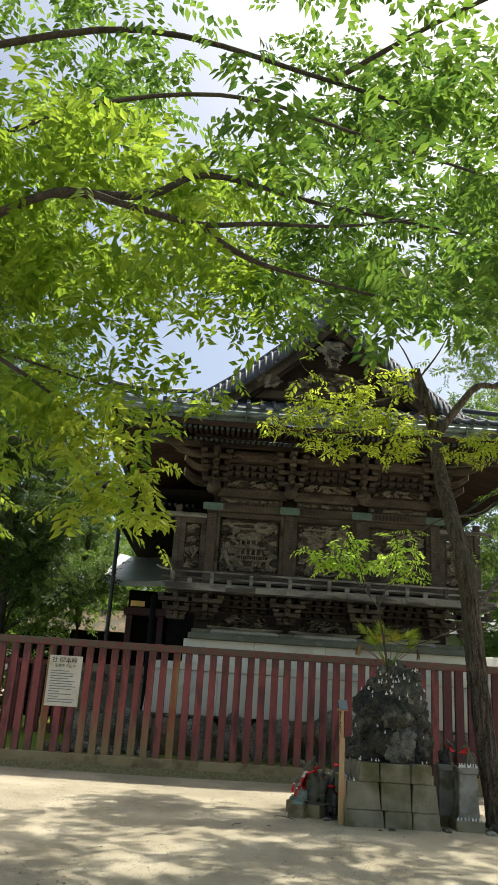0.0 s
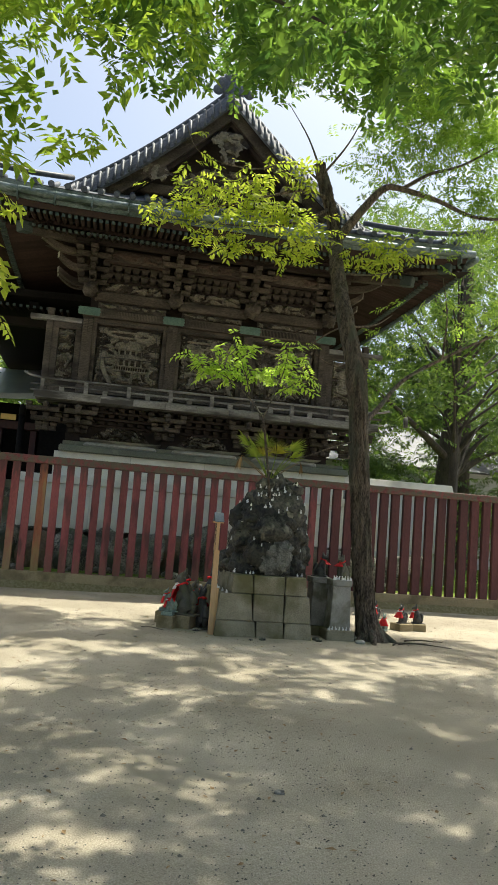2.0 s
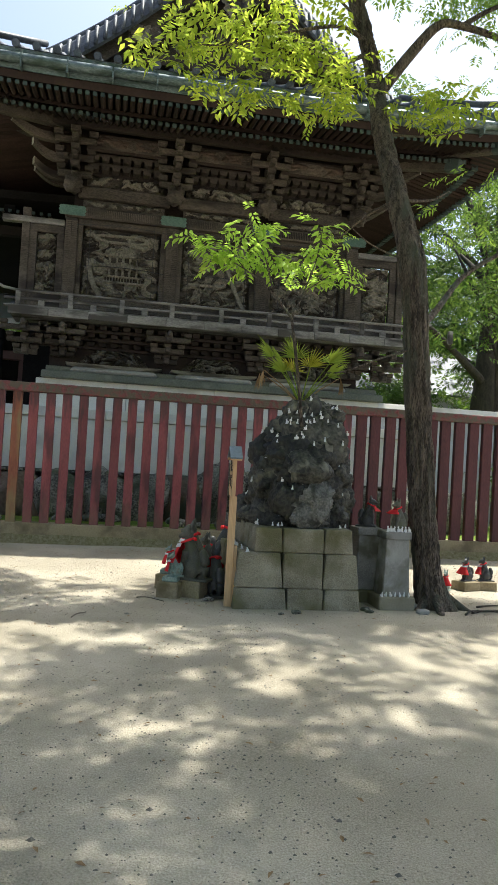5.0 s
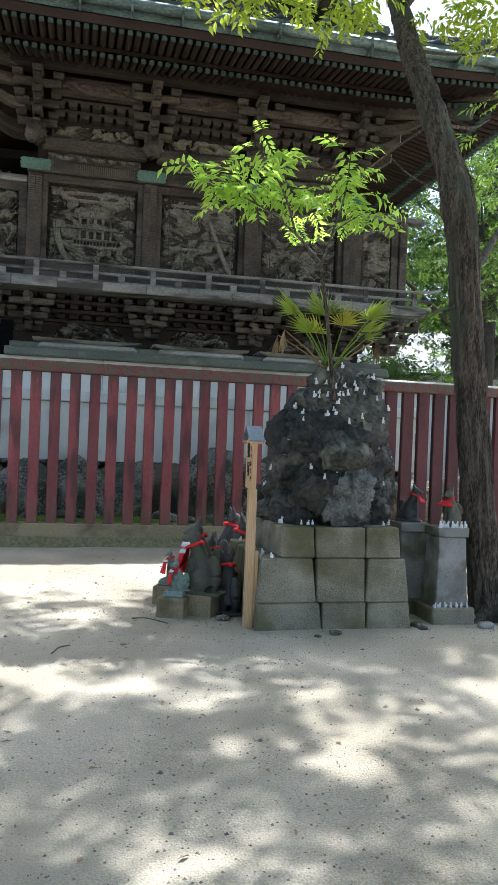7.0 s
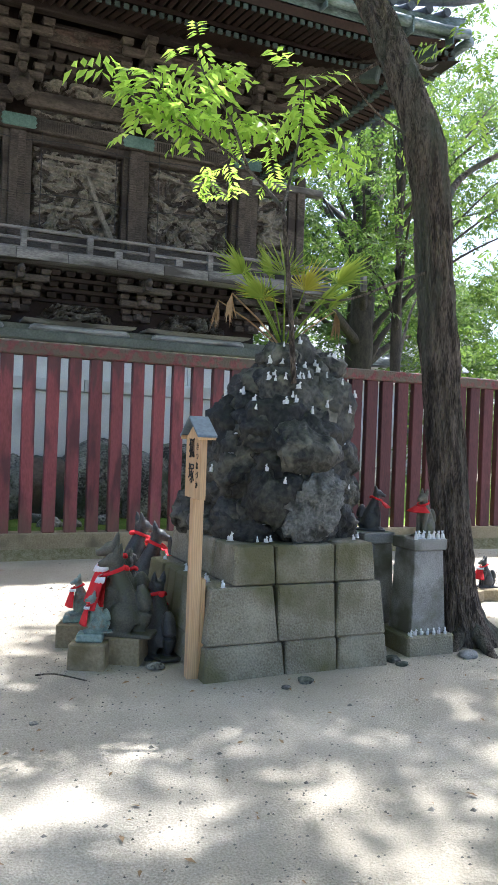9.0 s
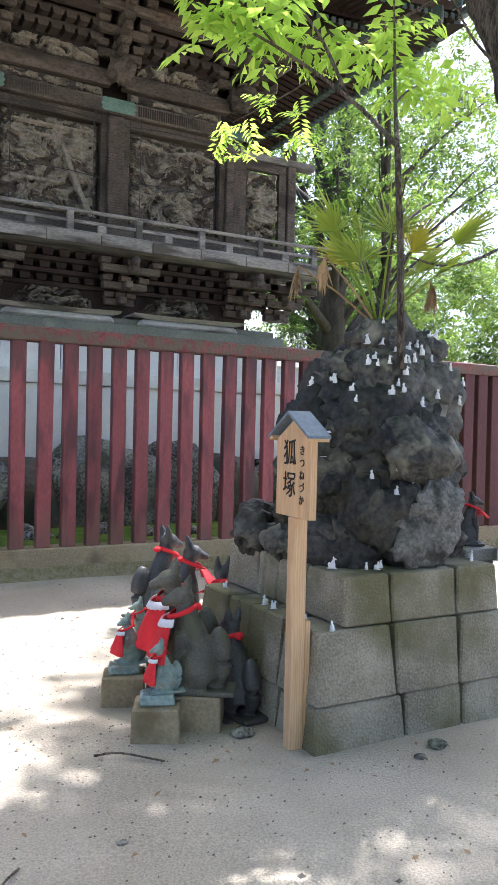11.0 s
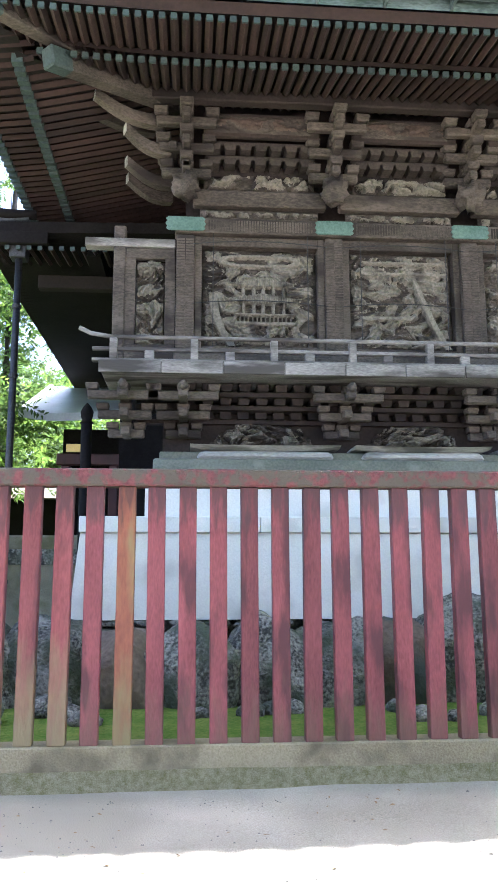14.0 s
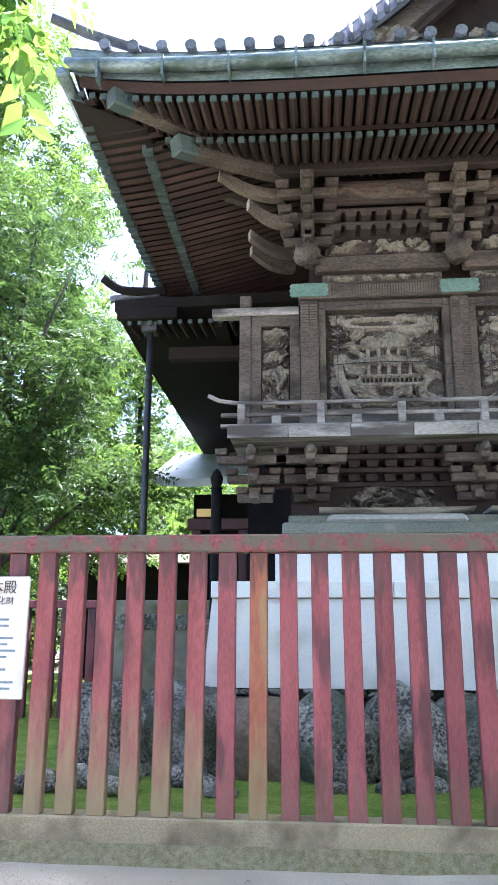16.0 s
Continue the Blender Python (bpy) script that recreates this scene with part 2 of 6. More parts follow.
M_carvebrown = material("carved_brown_board", (0.045, 0.03, 0.023), (0.105, 0.074, 0.058), 3, 26, 0.8, 0.4, vary=0.06)
M_verd = material("verdigris_plate", (0.06, 0.115, 0.095), (0.125, 0.20, 0.165), 5, 40, 0.6, 0.2, vary=0.08)
M_lime = leaf_material("lime_sapling_leaf", (0.14, 0.25, 0.022), (0.27, 0.40, 0.05), 0.52)
# near-black because the shade between the rafters is put into the board colour
M_soffit = material("shade_dark_soffit_board", (0.009, 0.007, 0.006), (0.018, 0.013, 0.011), 2, 25, 0.9, 0.2, vary=0.1)
M_gutter = material("patinated_copper", (0.075, 0.105, 0.105), (0.20, 0.25, 0.26), 1.4, 18, 0.42, 0.15, metal=0.35, vary=0.03, stain=(0.05, 0.075, 0.06), stain_scale=2.2, squash=(1, 1, 3), crisp=0.2)
M_darkmetal = material("dark_iron", (0.03, 0.03, 0.032), (0.07, 0.07, 0.07), 5, 40, 0.5, 0.1, metal=0.6, vary=0.05)
M_rafter = material("rafter_red_brown", (0.022, 0.0125, 0.0105), (0.042, 0.023, 0.018), 2, 25, 0.85, 0.2, vary=0.3)
M_tile = material("grey_roof_tile", (0.05, 0.058, 0.072), (0.115, 0.13, 0.155), 3, 30, 0.55, 0.2, vary=0.25, stain=(0.035, 0.04, 0.042), stain_scale=2.5, stain_at=0.58, spec=0.3)
M_plinth = material("mossy_granite_block", (0.185, 0.163, 0.108), (0.375, 0.335, 0.24), 3.2, 90, 0.9, 0.7, vary=0.07, stain=(0.15, 0.135, 0.065), stain_scale=2.0, stain_at=0.53, worldly=True, crisp=0.25)
M_granite = material("grey_granite", (0.17, 0.165, 0.148), (0.33, 0.32, 0.29), 4, 120, 0.75, 0.3, vary=0.12, stain=(0.12, 0.115, 0.08), stain_scale=3.5, stain_at=0.54, crisp=0.22)
M_lava = material("dark_lava_rock", (0.009, 0.009, 0.007), (0.082, 0.078, 0.058), 5, 34, 0.6, 0.8, vary=0.6, stain=(0.17, 0.16, 0.115), stain_scale=7, stain_at=0.62, crisp=0.22, depth=0.02)
M_bark = material("furrowed_bark", (0.04, 0.03, 0.022), (0.20, 0.16, 0.12), 5, 30, 0.95, 1.0, vary=0.05, squash=(4, 4, 0.7), stain=(0.10, 0.105, 0.075), stain_scale=1.2, crisp=0.17, depth=0.04)
M_darkbark = material("dark_bark", (0.035, 0.03, 0.025), (0.09, 0.075, 0.06), 4, 25, 0.95, 0.8, vary=0.1, squash=(3, 3, 1))
M_cedar = material("new_cedar", (0.56, 0.34, 0.16), (0.68, 0.45, 0.24), 2, 30, 0.7, 0.1, vary=0.05, wave=("X", 9, 0.15), squash=(3, 3, 0.35))
# M_leafsun is the same zelkova leaf lightened: sunlight put into its colour
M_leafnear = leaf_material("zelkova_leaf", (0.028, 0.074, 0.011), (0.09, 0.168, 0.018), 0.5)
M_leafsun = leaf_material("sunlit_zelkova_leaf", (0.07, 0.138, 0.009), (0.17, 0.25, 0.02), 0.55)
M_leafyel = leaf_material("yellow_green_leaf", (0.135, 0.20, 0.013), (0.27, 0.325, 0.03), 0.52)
M_leaffresh = leaf_material("fresh_green_leaf", (0.10, 0.19, 0.018), (0.20, 0.31, 0.035), 0.5)
M_leafdark = leaf_material("dark_glossy_leaf", (0.02, 0.046, 0.011), (0.06, 0.11, 0.02), 0.28)
M_leaffar = leaf_material("broad_crown_leaf", (0.03, 0.072, 0.011), (0.10, 0.165, 0.022), 0.42)
M_leafpale = leaf_material("pale_feathery_leaf", (0.04, 0.082, 0.02), (0.085, 0.14, 0.03), 0.35)

# ---- ground ----


def ground_z(x, y):
    base = 0.09 + 0.018 * (min(max(y, -20), 14.3) - 14.3)
    return base + 0.02 * noise.noise(Vector((x * 0.35, y * 0.35, 0))) + 0.006 * noise.noise(Vector((x * 1.9, y * 1.9, 3)))


def lines(fine0, fine1, step, far):
    q = list(np.arange(fine0, fine1 + 1e-6, step))
    lo, hi, s = fine0, fine1, step
    while hi < far:
        s *= 1.5
        lo, hi = lo - s, hi + s
        q = [lo] + q + [hi]
    return q


gx, gy = lines(-6, 11, 0.16, 900), lines(-4, 15, 0.16, 900)
gv = [(x, y, ground_z(x, y)) for y in gy for x in gx]
gf = [(j * len(gx) + i, j * len(gx) + i + 1, (j + 1) * len(gx) + i + 1, (j + 1) * len(gx) + i) for j in range(len(gy) - 1) for i in range(len(gx) - 1)]
ground = new("ground", mesh_np("ground", gv, gf, M_ground, True))
tagged(ground, "pale packed sandy earth, swept, with scattered grit", "ground", kind="structure")
moss = new("ground_moss_bed", mesh_of("moss_bed", box_bm(-16, 16, 14.52, 34, 0.02, 0.29), M_moss))
tagged(moss, "mossy gravel bed behind the red fence", "ground", kind="structure")

# ---- fence ----
FY = 14.3
fence = thing("fence", "faded red wooden picket fence on a mossy concrete kerb", "fence", pose(0, FY, 0))
kerb = bmesh.new()
for a, b in ((-15, 15),):
    box(kerb, a, b, -0.02, 0.2, 0.0, 0.355, 0.012)
part("kerb", kerb, M_kerb, fence, "concrete kerb, mossy at the foot")
M_mossy = material("moss_on_concrete", (0.17, 0.145, 0.05), (0.37, 0.31, 0.19), 24, 130, 0.95, 1.0, vary=0, worldly=True, crisp=0.28)
foot = bmesh.new()
q = [[foot.verts.new((x, y, z + 0.012 * noise.noise(Vector((x * 2.3, z * 9, 0))))) for y, z in ((-0.021, 0.20), (-0.055 + 0.02 * noise.noise(Vector((x * 1.7, 0, 1))), 0.13), (-0.16 + 0.05 * noise.noise(Vector((x * 1.1, 0, 2))), 0.045))] for x in np.arange(-12, 12.01, 0.12)]
for a, b in zip(q, q[1:]):
    for k in range(2):
        foot.faces.new((a[k], a[k + 1], b[k + 1], b[k]))
part("kerb_foot", foot, M_mossy, fence, "mossy earth banked against the kerb", True)
part("top_rail", box_bm(-15, 15, -0.035, 0.16, 2.125, 2.25, 0.012), M_rail, fence, "red top rail, grey with lichen")
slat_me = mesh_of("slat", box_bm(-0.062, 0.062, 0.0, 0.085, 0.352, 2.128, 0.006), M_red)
M_redfade = material("red_paint_faded_below", (0.15, 0.034, 0.036), (0.26, 0.074, 0.072), 1.8, 30, 0.6, 0.2, vary=0.12, stain=(0.10, 0.03, 0.032), stain_scale=2.4, stain_at=0.58, squash=(3, 3, 0.7), crisp=0.34)


def slat_blend(m, colour, z0, z1, most):
    """A colour that comes in along the slat between two heights, with a ragged edge."""
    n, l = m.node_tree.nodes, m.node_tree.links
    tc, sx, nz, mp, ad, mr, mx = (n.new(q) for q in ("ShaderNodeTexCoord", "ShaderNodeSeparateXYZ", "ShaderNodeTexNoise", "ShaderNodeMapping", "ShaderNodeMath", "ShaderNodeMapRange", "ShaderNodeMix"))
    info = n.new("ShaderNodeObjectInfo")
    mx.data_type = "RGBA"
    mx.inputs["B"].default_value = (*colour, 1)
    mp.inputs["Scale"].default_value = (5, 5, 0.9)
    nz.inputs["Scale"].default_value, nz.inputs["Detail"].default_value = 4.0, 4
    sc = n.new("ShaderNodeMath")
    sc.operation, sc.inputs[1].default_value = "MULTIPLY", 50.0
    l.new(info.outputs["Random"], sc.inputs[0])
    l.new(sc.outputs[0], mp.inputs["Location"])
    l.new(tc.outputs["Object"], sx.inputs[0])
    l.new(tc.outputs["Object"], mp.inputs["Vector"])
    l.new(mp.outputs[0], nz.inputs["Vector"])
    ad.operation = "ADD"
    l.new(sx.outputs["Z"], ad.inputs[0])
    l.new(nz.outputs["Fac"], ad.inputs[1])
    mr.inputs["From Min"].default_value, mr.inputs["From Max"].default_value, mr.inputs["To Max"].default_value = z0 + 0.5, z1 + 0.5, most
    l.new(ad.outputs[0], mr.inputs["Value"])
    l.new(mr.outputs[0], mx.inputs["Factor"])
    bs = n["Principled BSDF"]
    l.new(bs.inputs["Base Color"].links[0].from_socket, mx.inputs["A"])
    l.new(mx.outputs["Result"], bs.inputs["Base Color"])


# weathered, faded paint towards the foot of the slats
slat_blend(M_redfade, (0.25, 0.21, 0.10), 1.15, 0.4, 0.8)
slat_blend(M_redworn, (0.23, 0.19, 0.085), 0.95, 0.45, 0.75)
slat_blend(M_red, (0.15, 0.085, 0.055), 0.75, 0.35, 0.6)
# all three paints turn darker towards the top of the slat
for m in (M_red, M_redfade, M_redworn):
    slat_blend(m, (0.06, 0.03, 0.03), 1.86, 2.06, 0.75)
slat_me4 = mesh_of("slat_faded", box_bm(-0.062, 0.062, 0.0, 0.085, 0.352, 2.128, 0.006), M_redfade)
slat_me3 = mesh_of("slat_shaded", box_bm(-0.075, 0.075, 0.0, 0.085, 0.352, 2.128, 0.006), M_redshade)
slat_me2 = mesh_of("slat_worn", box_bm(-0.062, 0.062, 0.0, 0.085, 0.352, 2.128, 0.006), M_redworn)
STEP = 0.2215
for k in range(-60, 64):
    x = -0.956 + STEP * k
    # slats past x 3.95 are coloured darker for the tree shade there
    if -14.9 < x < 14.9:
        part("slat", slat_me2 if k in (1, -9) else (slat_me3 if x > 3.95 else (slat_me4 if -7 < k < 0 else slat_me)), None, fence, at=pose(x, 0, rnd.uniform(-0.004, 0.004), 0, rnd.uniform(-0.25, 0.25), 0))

# ---- shrine hall ----
CX, WY = 2.23, 17.45                 # its middle line, the face of its columns
hall = thing("shrine_hall", "old dark timber shrine hall, carved panels, curved tiled roof", "shrine", pose(CX, WY, 2.7))
HX = pose(-CX, -WY, -2.7)            # from world places to the hall's own


def hpart(name, bm, mat, label="", smooth=False, parent=None):
    """A part given in world places."""
    if not isinstance(bm, bpy.types.Mesh):
        bm.transform(HX)
    return part(name, bm, mat, parent or hall, label, smooth)


def carving(x0, x1, z0, z1, y, depth, seed, motif=None, nx=90, nz=60, freq=5.0, mat=None, mask=None):
    """A relief of flowing ridges and knots, cut into a board; motif adds height at (u, v)."""
    V, F = [], []
    for j in range(nz + 1):
        for i in range(nx + 1):
            u, v = i / nx, j / nz
            x, z = x0 + (x1 - x0) * u, z0 + (z1 - z0) * v
            p = Vector((x * freq * 0.7, z * freq, seed * 7.3))
            w = noise.noise_vector(p * 0.5) * 1.5
            q, q2 = noise.noise(p + w), noise.noise(p * 2.1 + w * 1.7 + Vector((0, 0, 9)))
            h = 0.55 / (1 + math.exp(-26 * (q + 0.03))) + 0.32 / (1 + math.exp(-22 * q2)) + 0.2 * max(0, 1 - abs(q2) * 3.5)
            e = min(u, 1 - u, v * (z1 - z0) / (x1 - x0), (1 - v) * (z1 - z0) / (x1 - x0)) * 18
            h = h * 0.9 + 0.12 * max(0, 1 - abs(noise.noise(p * 3.2 + w * 2.3)) * 4)
            h *= min(1, e)
            if motif:
                h = motif(u, v, h)
            V.append((x, y - depth * h, z))
    for j in range(nz):
        for i in range(nx):
            a = j * (nx + 1) + i
            if mask is None or mask((i + 0.5) / nx, (j + 0.5) / nz):
                F.append((a, a + 1, a + nx + 2, a + nx + 1))
    me = mesh_np("carving", V, F, mat or M_carve, True)
    # recessed faces take the darker M_wood: shade in the hollows is put into colour
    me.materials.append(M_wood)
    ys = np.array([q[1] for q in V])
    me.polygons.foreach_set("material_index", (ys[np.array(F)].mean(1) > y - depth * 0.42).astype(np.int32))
    me.transform(HX)
    return me


def motif_pavilion(u, v, h):
    for base, half in ((0.60, 0.27), (0.44, 0.33)):        # two tiers of upturned eaves
        w = abs(u - 0.53)
        if w < half and base + 0.5 * (w / half) ** 3 * 0.06 < v < base + 0.035 + 0.06 * (1 - w / half):
            return 1.15 - 0.4 * abs(math.sin(u * 150)) * 0.3
    if 0.28 < u < 0.80 and (0.22 < v < 0.25 or 0.315 < v < 0.335):
        return 1.1
    if 0.30 < u < 0.78 and 0.25 <= v <= 0.315:
        return 0.9 if int(u * 110) % 4 == 0 else 0.35
    if 0.34 < u < 0.73 and (0.335 <= v <= 0.45 or 0.50 < v < 0.60):
        return 0.85 if min(abs(u - q) for q in (0.36, 0.45, 0.53, 0.62, 0.71)) < 0.013 else 0.15 + 0.3 * h
    c = 0.10 + 0.16 * (1 - v / 0.5) ** 2 if v < 0.5 else 9
    if abs(u - c) < 0.035:
        return 1.2
    if 0.15 < u < 0.85 and 0.80 < v < 0.93:
        q = abs(((u - 0.5) / 0.34) ** 4 + ((v - 0.865) / 0.05) ** 2 - 1)
        return 0.9 if q < 0.5 else (h * 0.6 if abs(u - 0.5) < 0.33 else h)
    return h


def motif_pine(u, v, h):
    if v < 0.72:
        c = 0.93 - 0.32 * (v / 0.72) ** 0.8
        if abs(u - c) < 0.035 - 0.02 * v:
            return 1.25
    if 0.12 < u < 0.95 and 0.76 < v < 0.90 and abs(v - 0.83) > 0.045:
        return 0.95
    if 0.1 < u < 0.6 and 0.30 < v < 0.34:
        return 0.9
    return h * (0.75 + 0.4 * math.sin(v * 34 + u * 5) ** 2)


def motif_waves(u, v, h):
    if 0.80 < v < 0.92 and abs(v - 0.86 - 0.03 * math.sin(u * 11)) < 0.016 and 0.08 < u < 0.94:
        return 0.95
    return h * (0.7 + 0.5 * math.sin(v * 26 + 3 * math.sin(u * 9)) ** 2)


COLS = (-0.37, 1.42, 3.10, 4.83)
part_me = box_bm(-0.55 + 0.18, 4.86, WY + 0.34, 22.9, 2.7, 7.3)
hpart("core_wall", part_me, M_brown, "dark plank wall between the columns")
for x in COLS:
    hpart("column", box_bm(x - 0.11, x + 0.11, WY, WY + 0.22, 3.6, 5.5, 0.02), M_wood, "squared grey column cut with a lattice pattern")
    for k in range(2):
        bm = bmesh.new()
        for j in range(44):
            z = 3.95 + j * 0.034
            box(bm, x - 0.105 + 0.11 * k, x - 0.008 + 0.11 * k, WY - 0.008, WY + 0.004, z, z + 0.022)
        hpart("column_lattice", bm, M_wood)["kind"] = "stuff"
hpart("tie_beam", box_bm(-0.50, 4.96, WY - 0.04, WY + 0.2, 5.5, 5.69, 0.012), M_wood, "tie beam cut with a fine key pattern")
for a, b in zip(COLS, COLS[1:]):
    bm = bmesh.new()
    x = a + 0.27
    while x < b - 0.27:
        box(bm, x, x + 0.02, WY - 0.047, WY - 0.038, 5.53, 5.66)
        x += 0.0325
    ob = hpart("key_pattern", bm, M_wood)
    ob["kind"] = "stuff"
for x in COLS:
    w = 0.24
    bm = bmesh.new()
    pts = [(-w, 0.60), (-w * 0.9, 0.635), (-w * 0.97, 0.66), (-w * 0.84, 0.685), (w * 0.84, 0.685), (w * 0.97, 0.66), (w * 0.9, 0.635), (w, 0.60), (w * 0.9, 0.565), (w * 0.97, 0.54), (w * 0.84, 0.515), (-w * 0.84, 0.515), (-w * 0.97, 0.54), (-w * 0.9, 0.565)]
    lo = [bm.verts.new((x + a, WY - 0.062, 5.0 + b)) for a, b in pts]
    f = bm.faces.new(lo)
    ex = bmesh.ops.extrude_face_region(bm, geom=[f])
    bmesh.ops.translate(bm, verts=[q for q in ex["geom"] if isinstance(q, bmesh.types.BMVert)], vec=(0, 0.02, 0))
    hpart("metal_plate", bm, M_verd, "green corroded copper plate")
hpart("sill_beam", box_bm(-0.5, 4.96, WY - 0.02, WY + 0.2, 3.86, 4.02, 0.012), M_wood)
for i, (a, b) in enumerate(zip(COLS, COLS[1:])):
    x0, x1 = a + 0.11, b - 0.11
    fr = bmesh.new()
    box(fr, x0, x0 + 0.085, WY + 0.06, WY + 0.30, 4.02, 5.5, 0.008)
    box(fr, x1 - 0.085, x1, WY + 0.06, WY + 0.30, 4.02, 5.5, 0.008)
    box(fr, x0 + 0.085, x1 - 0.085, WY + 0.062, WY + 0.30, 5.38, 5.5, 0.008)
    box(fr, x0 + 0.085, x1 - 0.085, WY + 0.062, WY + 0.30, 4.02, 4.13, 0.008)
    hpart("panel_frame", fr, M_wood, "moulded wooden panel frame")
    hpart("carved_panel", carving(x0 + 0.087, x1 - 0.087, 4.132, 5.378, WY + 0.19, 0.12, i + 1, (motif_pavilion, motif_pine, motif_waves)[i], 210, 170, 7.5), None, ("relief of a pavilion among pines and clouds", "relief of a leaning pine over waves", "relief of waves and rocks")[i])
    wires = bmesh.new()
    for z, bow in ((5.36, 0.05), (4.62, 0.05)):
        tube(wires, [(x0 - 0.02 + (x1 - x0 + 0.04) * u, WY - 0.03, z + bow * (1 - (2 * u - 1) ** 2)) for u in (0, 0.15, 0.35, 0.5, 0.65, 0.85, 1)], 0.006, 5)
    for u in (0.14, 0.86):
        tube(wires, [(x0 + (x1 - x0) * u, WY - 0.03, 4.1), (x0 + (x1 - x0) * u, WY - 0.03, 5.5)], 0.005, 5)
    hpart("wire_guard", wires, M_darkmetal, "thin wire guard in front of the relief")
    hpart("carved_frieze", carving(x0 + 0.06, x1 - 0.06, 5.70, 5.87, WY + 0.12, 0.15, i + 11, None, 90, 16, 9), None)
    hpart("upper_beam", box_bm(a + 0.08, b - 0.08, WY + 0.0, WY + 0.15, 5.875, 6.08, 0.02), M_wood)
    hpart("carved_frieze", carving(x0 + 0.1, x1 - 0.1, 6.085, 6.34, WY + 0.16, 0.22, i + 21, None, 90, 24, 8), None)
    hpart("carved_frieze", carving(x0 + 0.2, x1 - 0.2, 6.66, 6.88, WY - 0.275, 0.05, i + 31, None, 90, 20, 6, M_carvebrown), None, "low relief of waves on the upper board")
    hpart("upper_board", box_bm(a + 0.2, b - 0.2, WY - 0.27, WY - 0.2, 6.62, 6.92, 0.01), M_brown)
    # board ends in two rows under the upper board
    for zz, out in ((6.36, 0.10), (6.50, 0.18)):
        hpart("bearing_beam", box_bm(a + 0.22, b - 0.22, WY - out + 0.05, WY + 0.15, zz + 0.082, zz + 0.138, 0.008), M_midwood)
        for k in range(7):
            x = a + 0.34 + (b - a - 0.68) * k / 6
            hpart("bearing_block", box_bm(x - 0.055, x + 0.055, WY - out, WY + 0.15, zz, zz + 0.08, 0.0, (-0.02, 0)), M_midwood)
hpart("wall_plate", box_bm(-0.9, 5.36, WY - 0.52, WY - 0.38, 6.92, 7.06, 0.015), M_brown, "long purlin under the rafters")
hpart("upper_wall", box_bm(-0.45, 4.9, WY + 0.1, WY + 0.3, 6.3, 7.3), M_brown)


def bracket_set(x, y, z, corner=0):
    """Stepped bracket arms and bearing blocks over a column, in three tiers."""
    bm = bmesh.new()
    for t in range(3):
        zz, out = z + 0.24 * t, 0.16 * t
        half = 0.30 + 0.03 * t
        box(bm, x - half, x + half, y - out - 0.055, y - out + 0.055, zz, zz + 0.11, 0.02)
        box(bm, x - 0.055, x + 0.055, y - out - 0.25, y + 0.1, zz + 0.005, zz + 0.115, 0.02)
        for dx in (-half + 0.06, 0, half - 0.06):
            box(bm, x + dx - 0.075, x + dx + 0.075, y - out - 0.075, y - out + 0.075, zz + 0.125, zz + 0.215, 0.012, (-0.012, -0.012))
        box(bm, x - 0.07, x + 0.07, y - out - 0.27, y - out - 0.12, zz + 0.125, zz + 0.215, 0.012, (-0.012, -0.012))
        if corner:
            for dy in (0.1, 0.4):
                box(bm, x + corner * (0.16 * t) - 0.055, x + corner * (0.16 * t) + 0.055, y - 0.1 + dy - 0.25, y + dy + 0.25, zz + 0.01, zz + 0.105, 0.02)
    hpart("bracket_set", bm, M_wood, "stepped bracket arms and bearing blocks")
    cap = bmesh.new()
    bmesh.ops.create_icosphere(cap, subdivisions=3, radius=1)
    for v in cap.verts:
        d = 0.72 + 0.5 * (1 - abs(noise.noise(v.co * 2.2 + Vector((x, y, 0)))) * 2) + 0.32 * (1 - abs(noise.noise(v.co * 5 + Vector((x, 0, 5)))) * 3)
        v.co = Vector((x + v.co.x * 0.14 * d, y - 0.09 + v.co.y * 0.14 * d, z - 0.15 + v.co.z * 0.16 * d))
    hpart("carved_beast_head", cap, M_wood, "carved beast head at the column top", True)


for i, x in enumerate(COLS):
    bracket_set(x, WY - 0.02, 6.2, (-1, 0, 0, 1)[i])
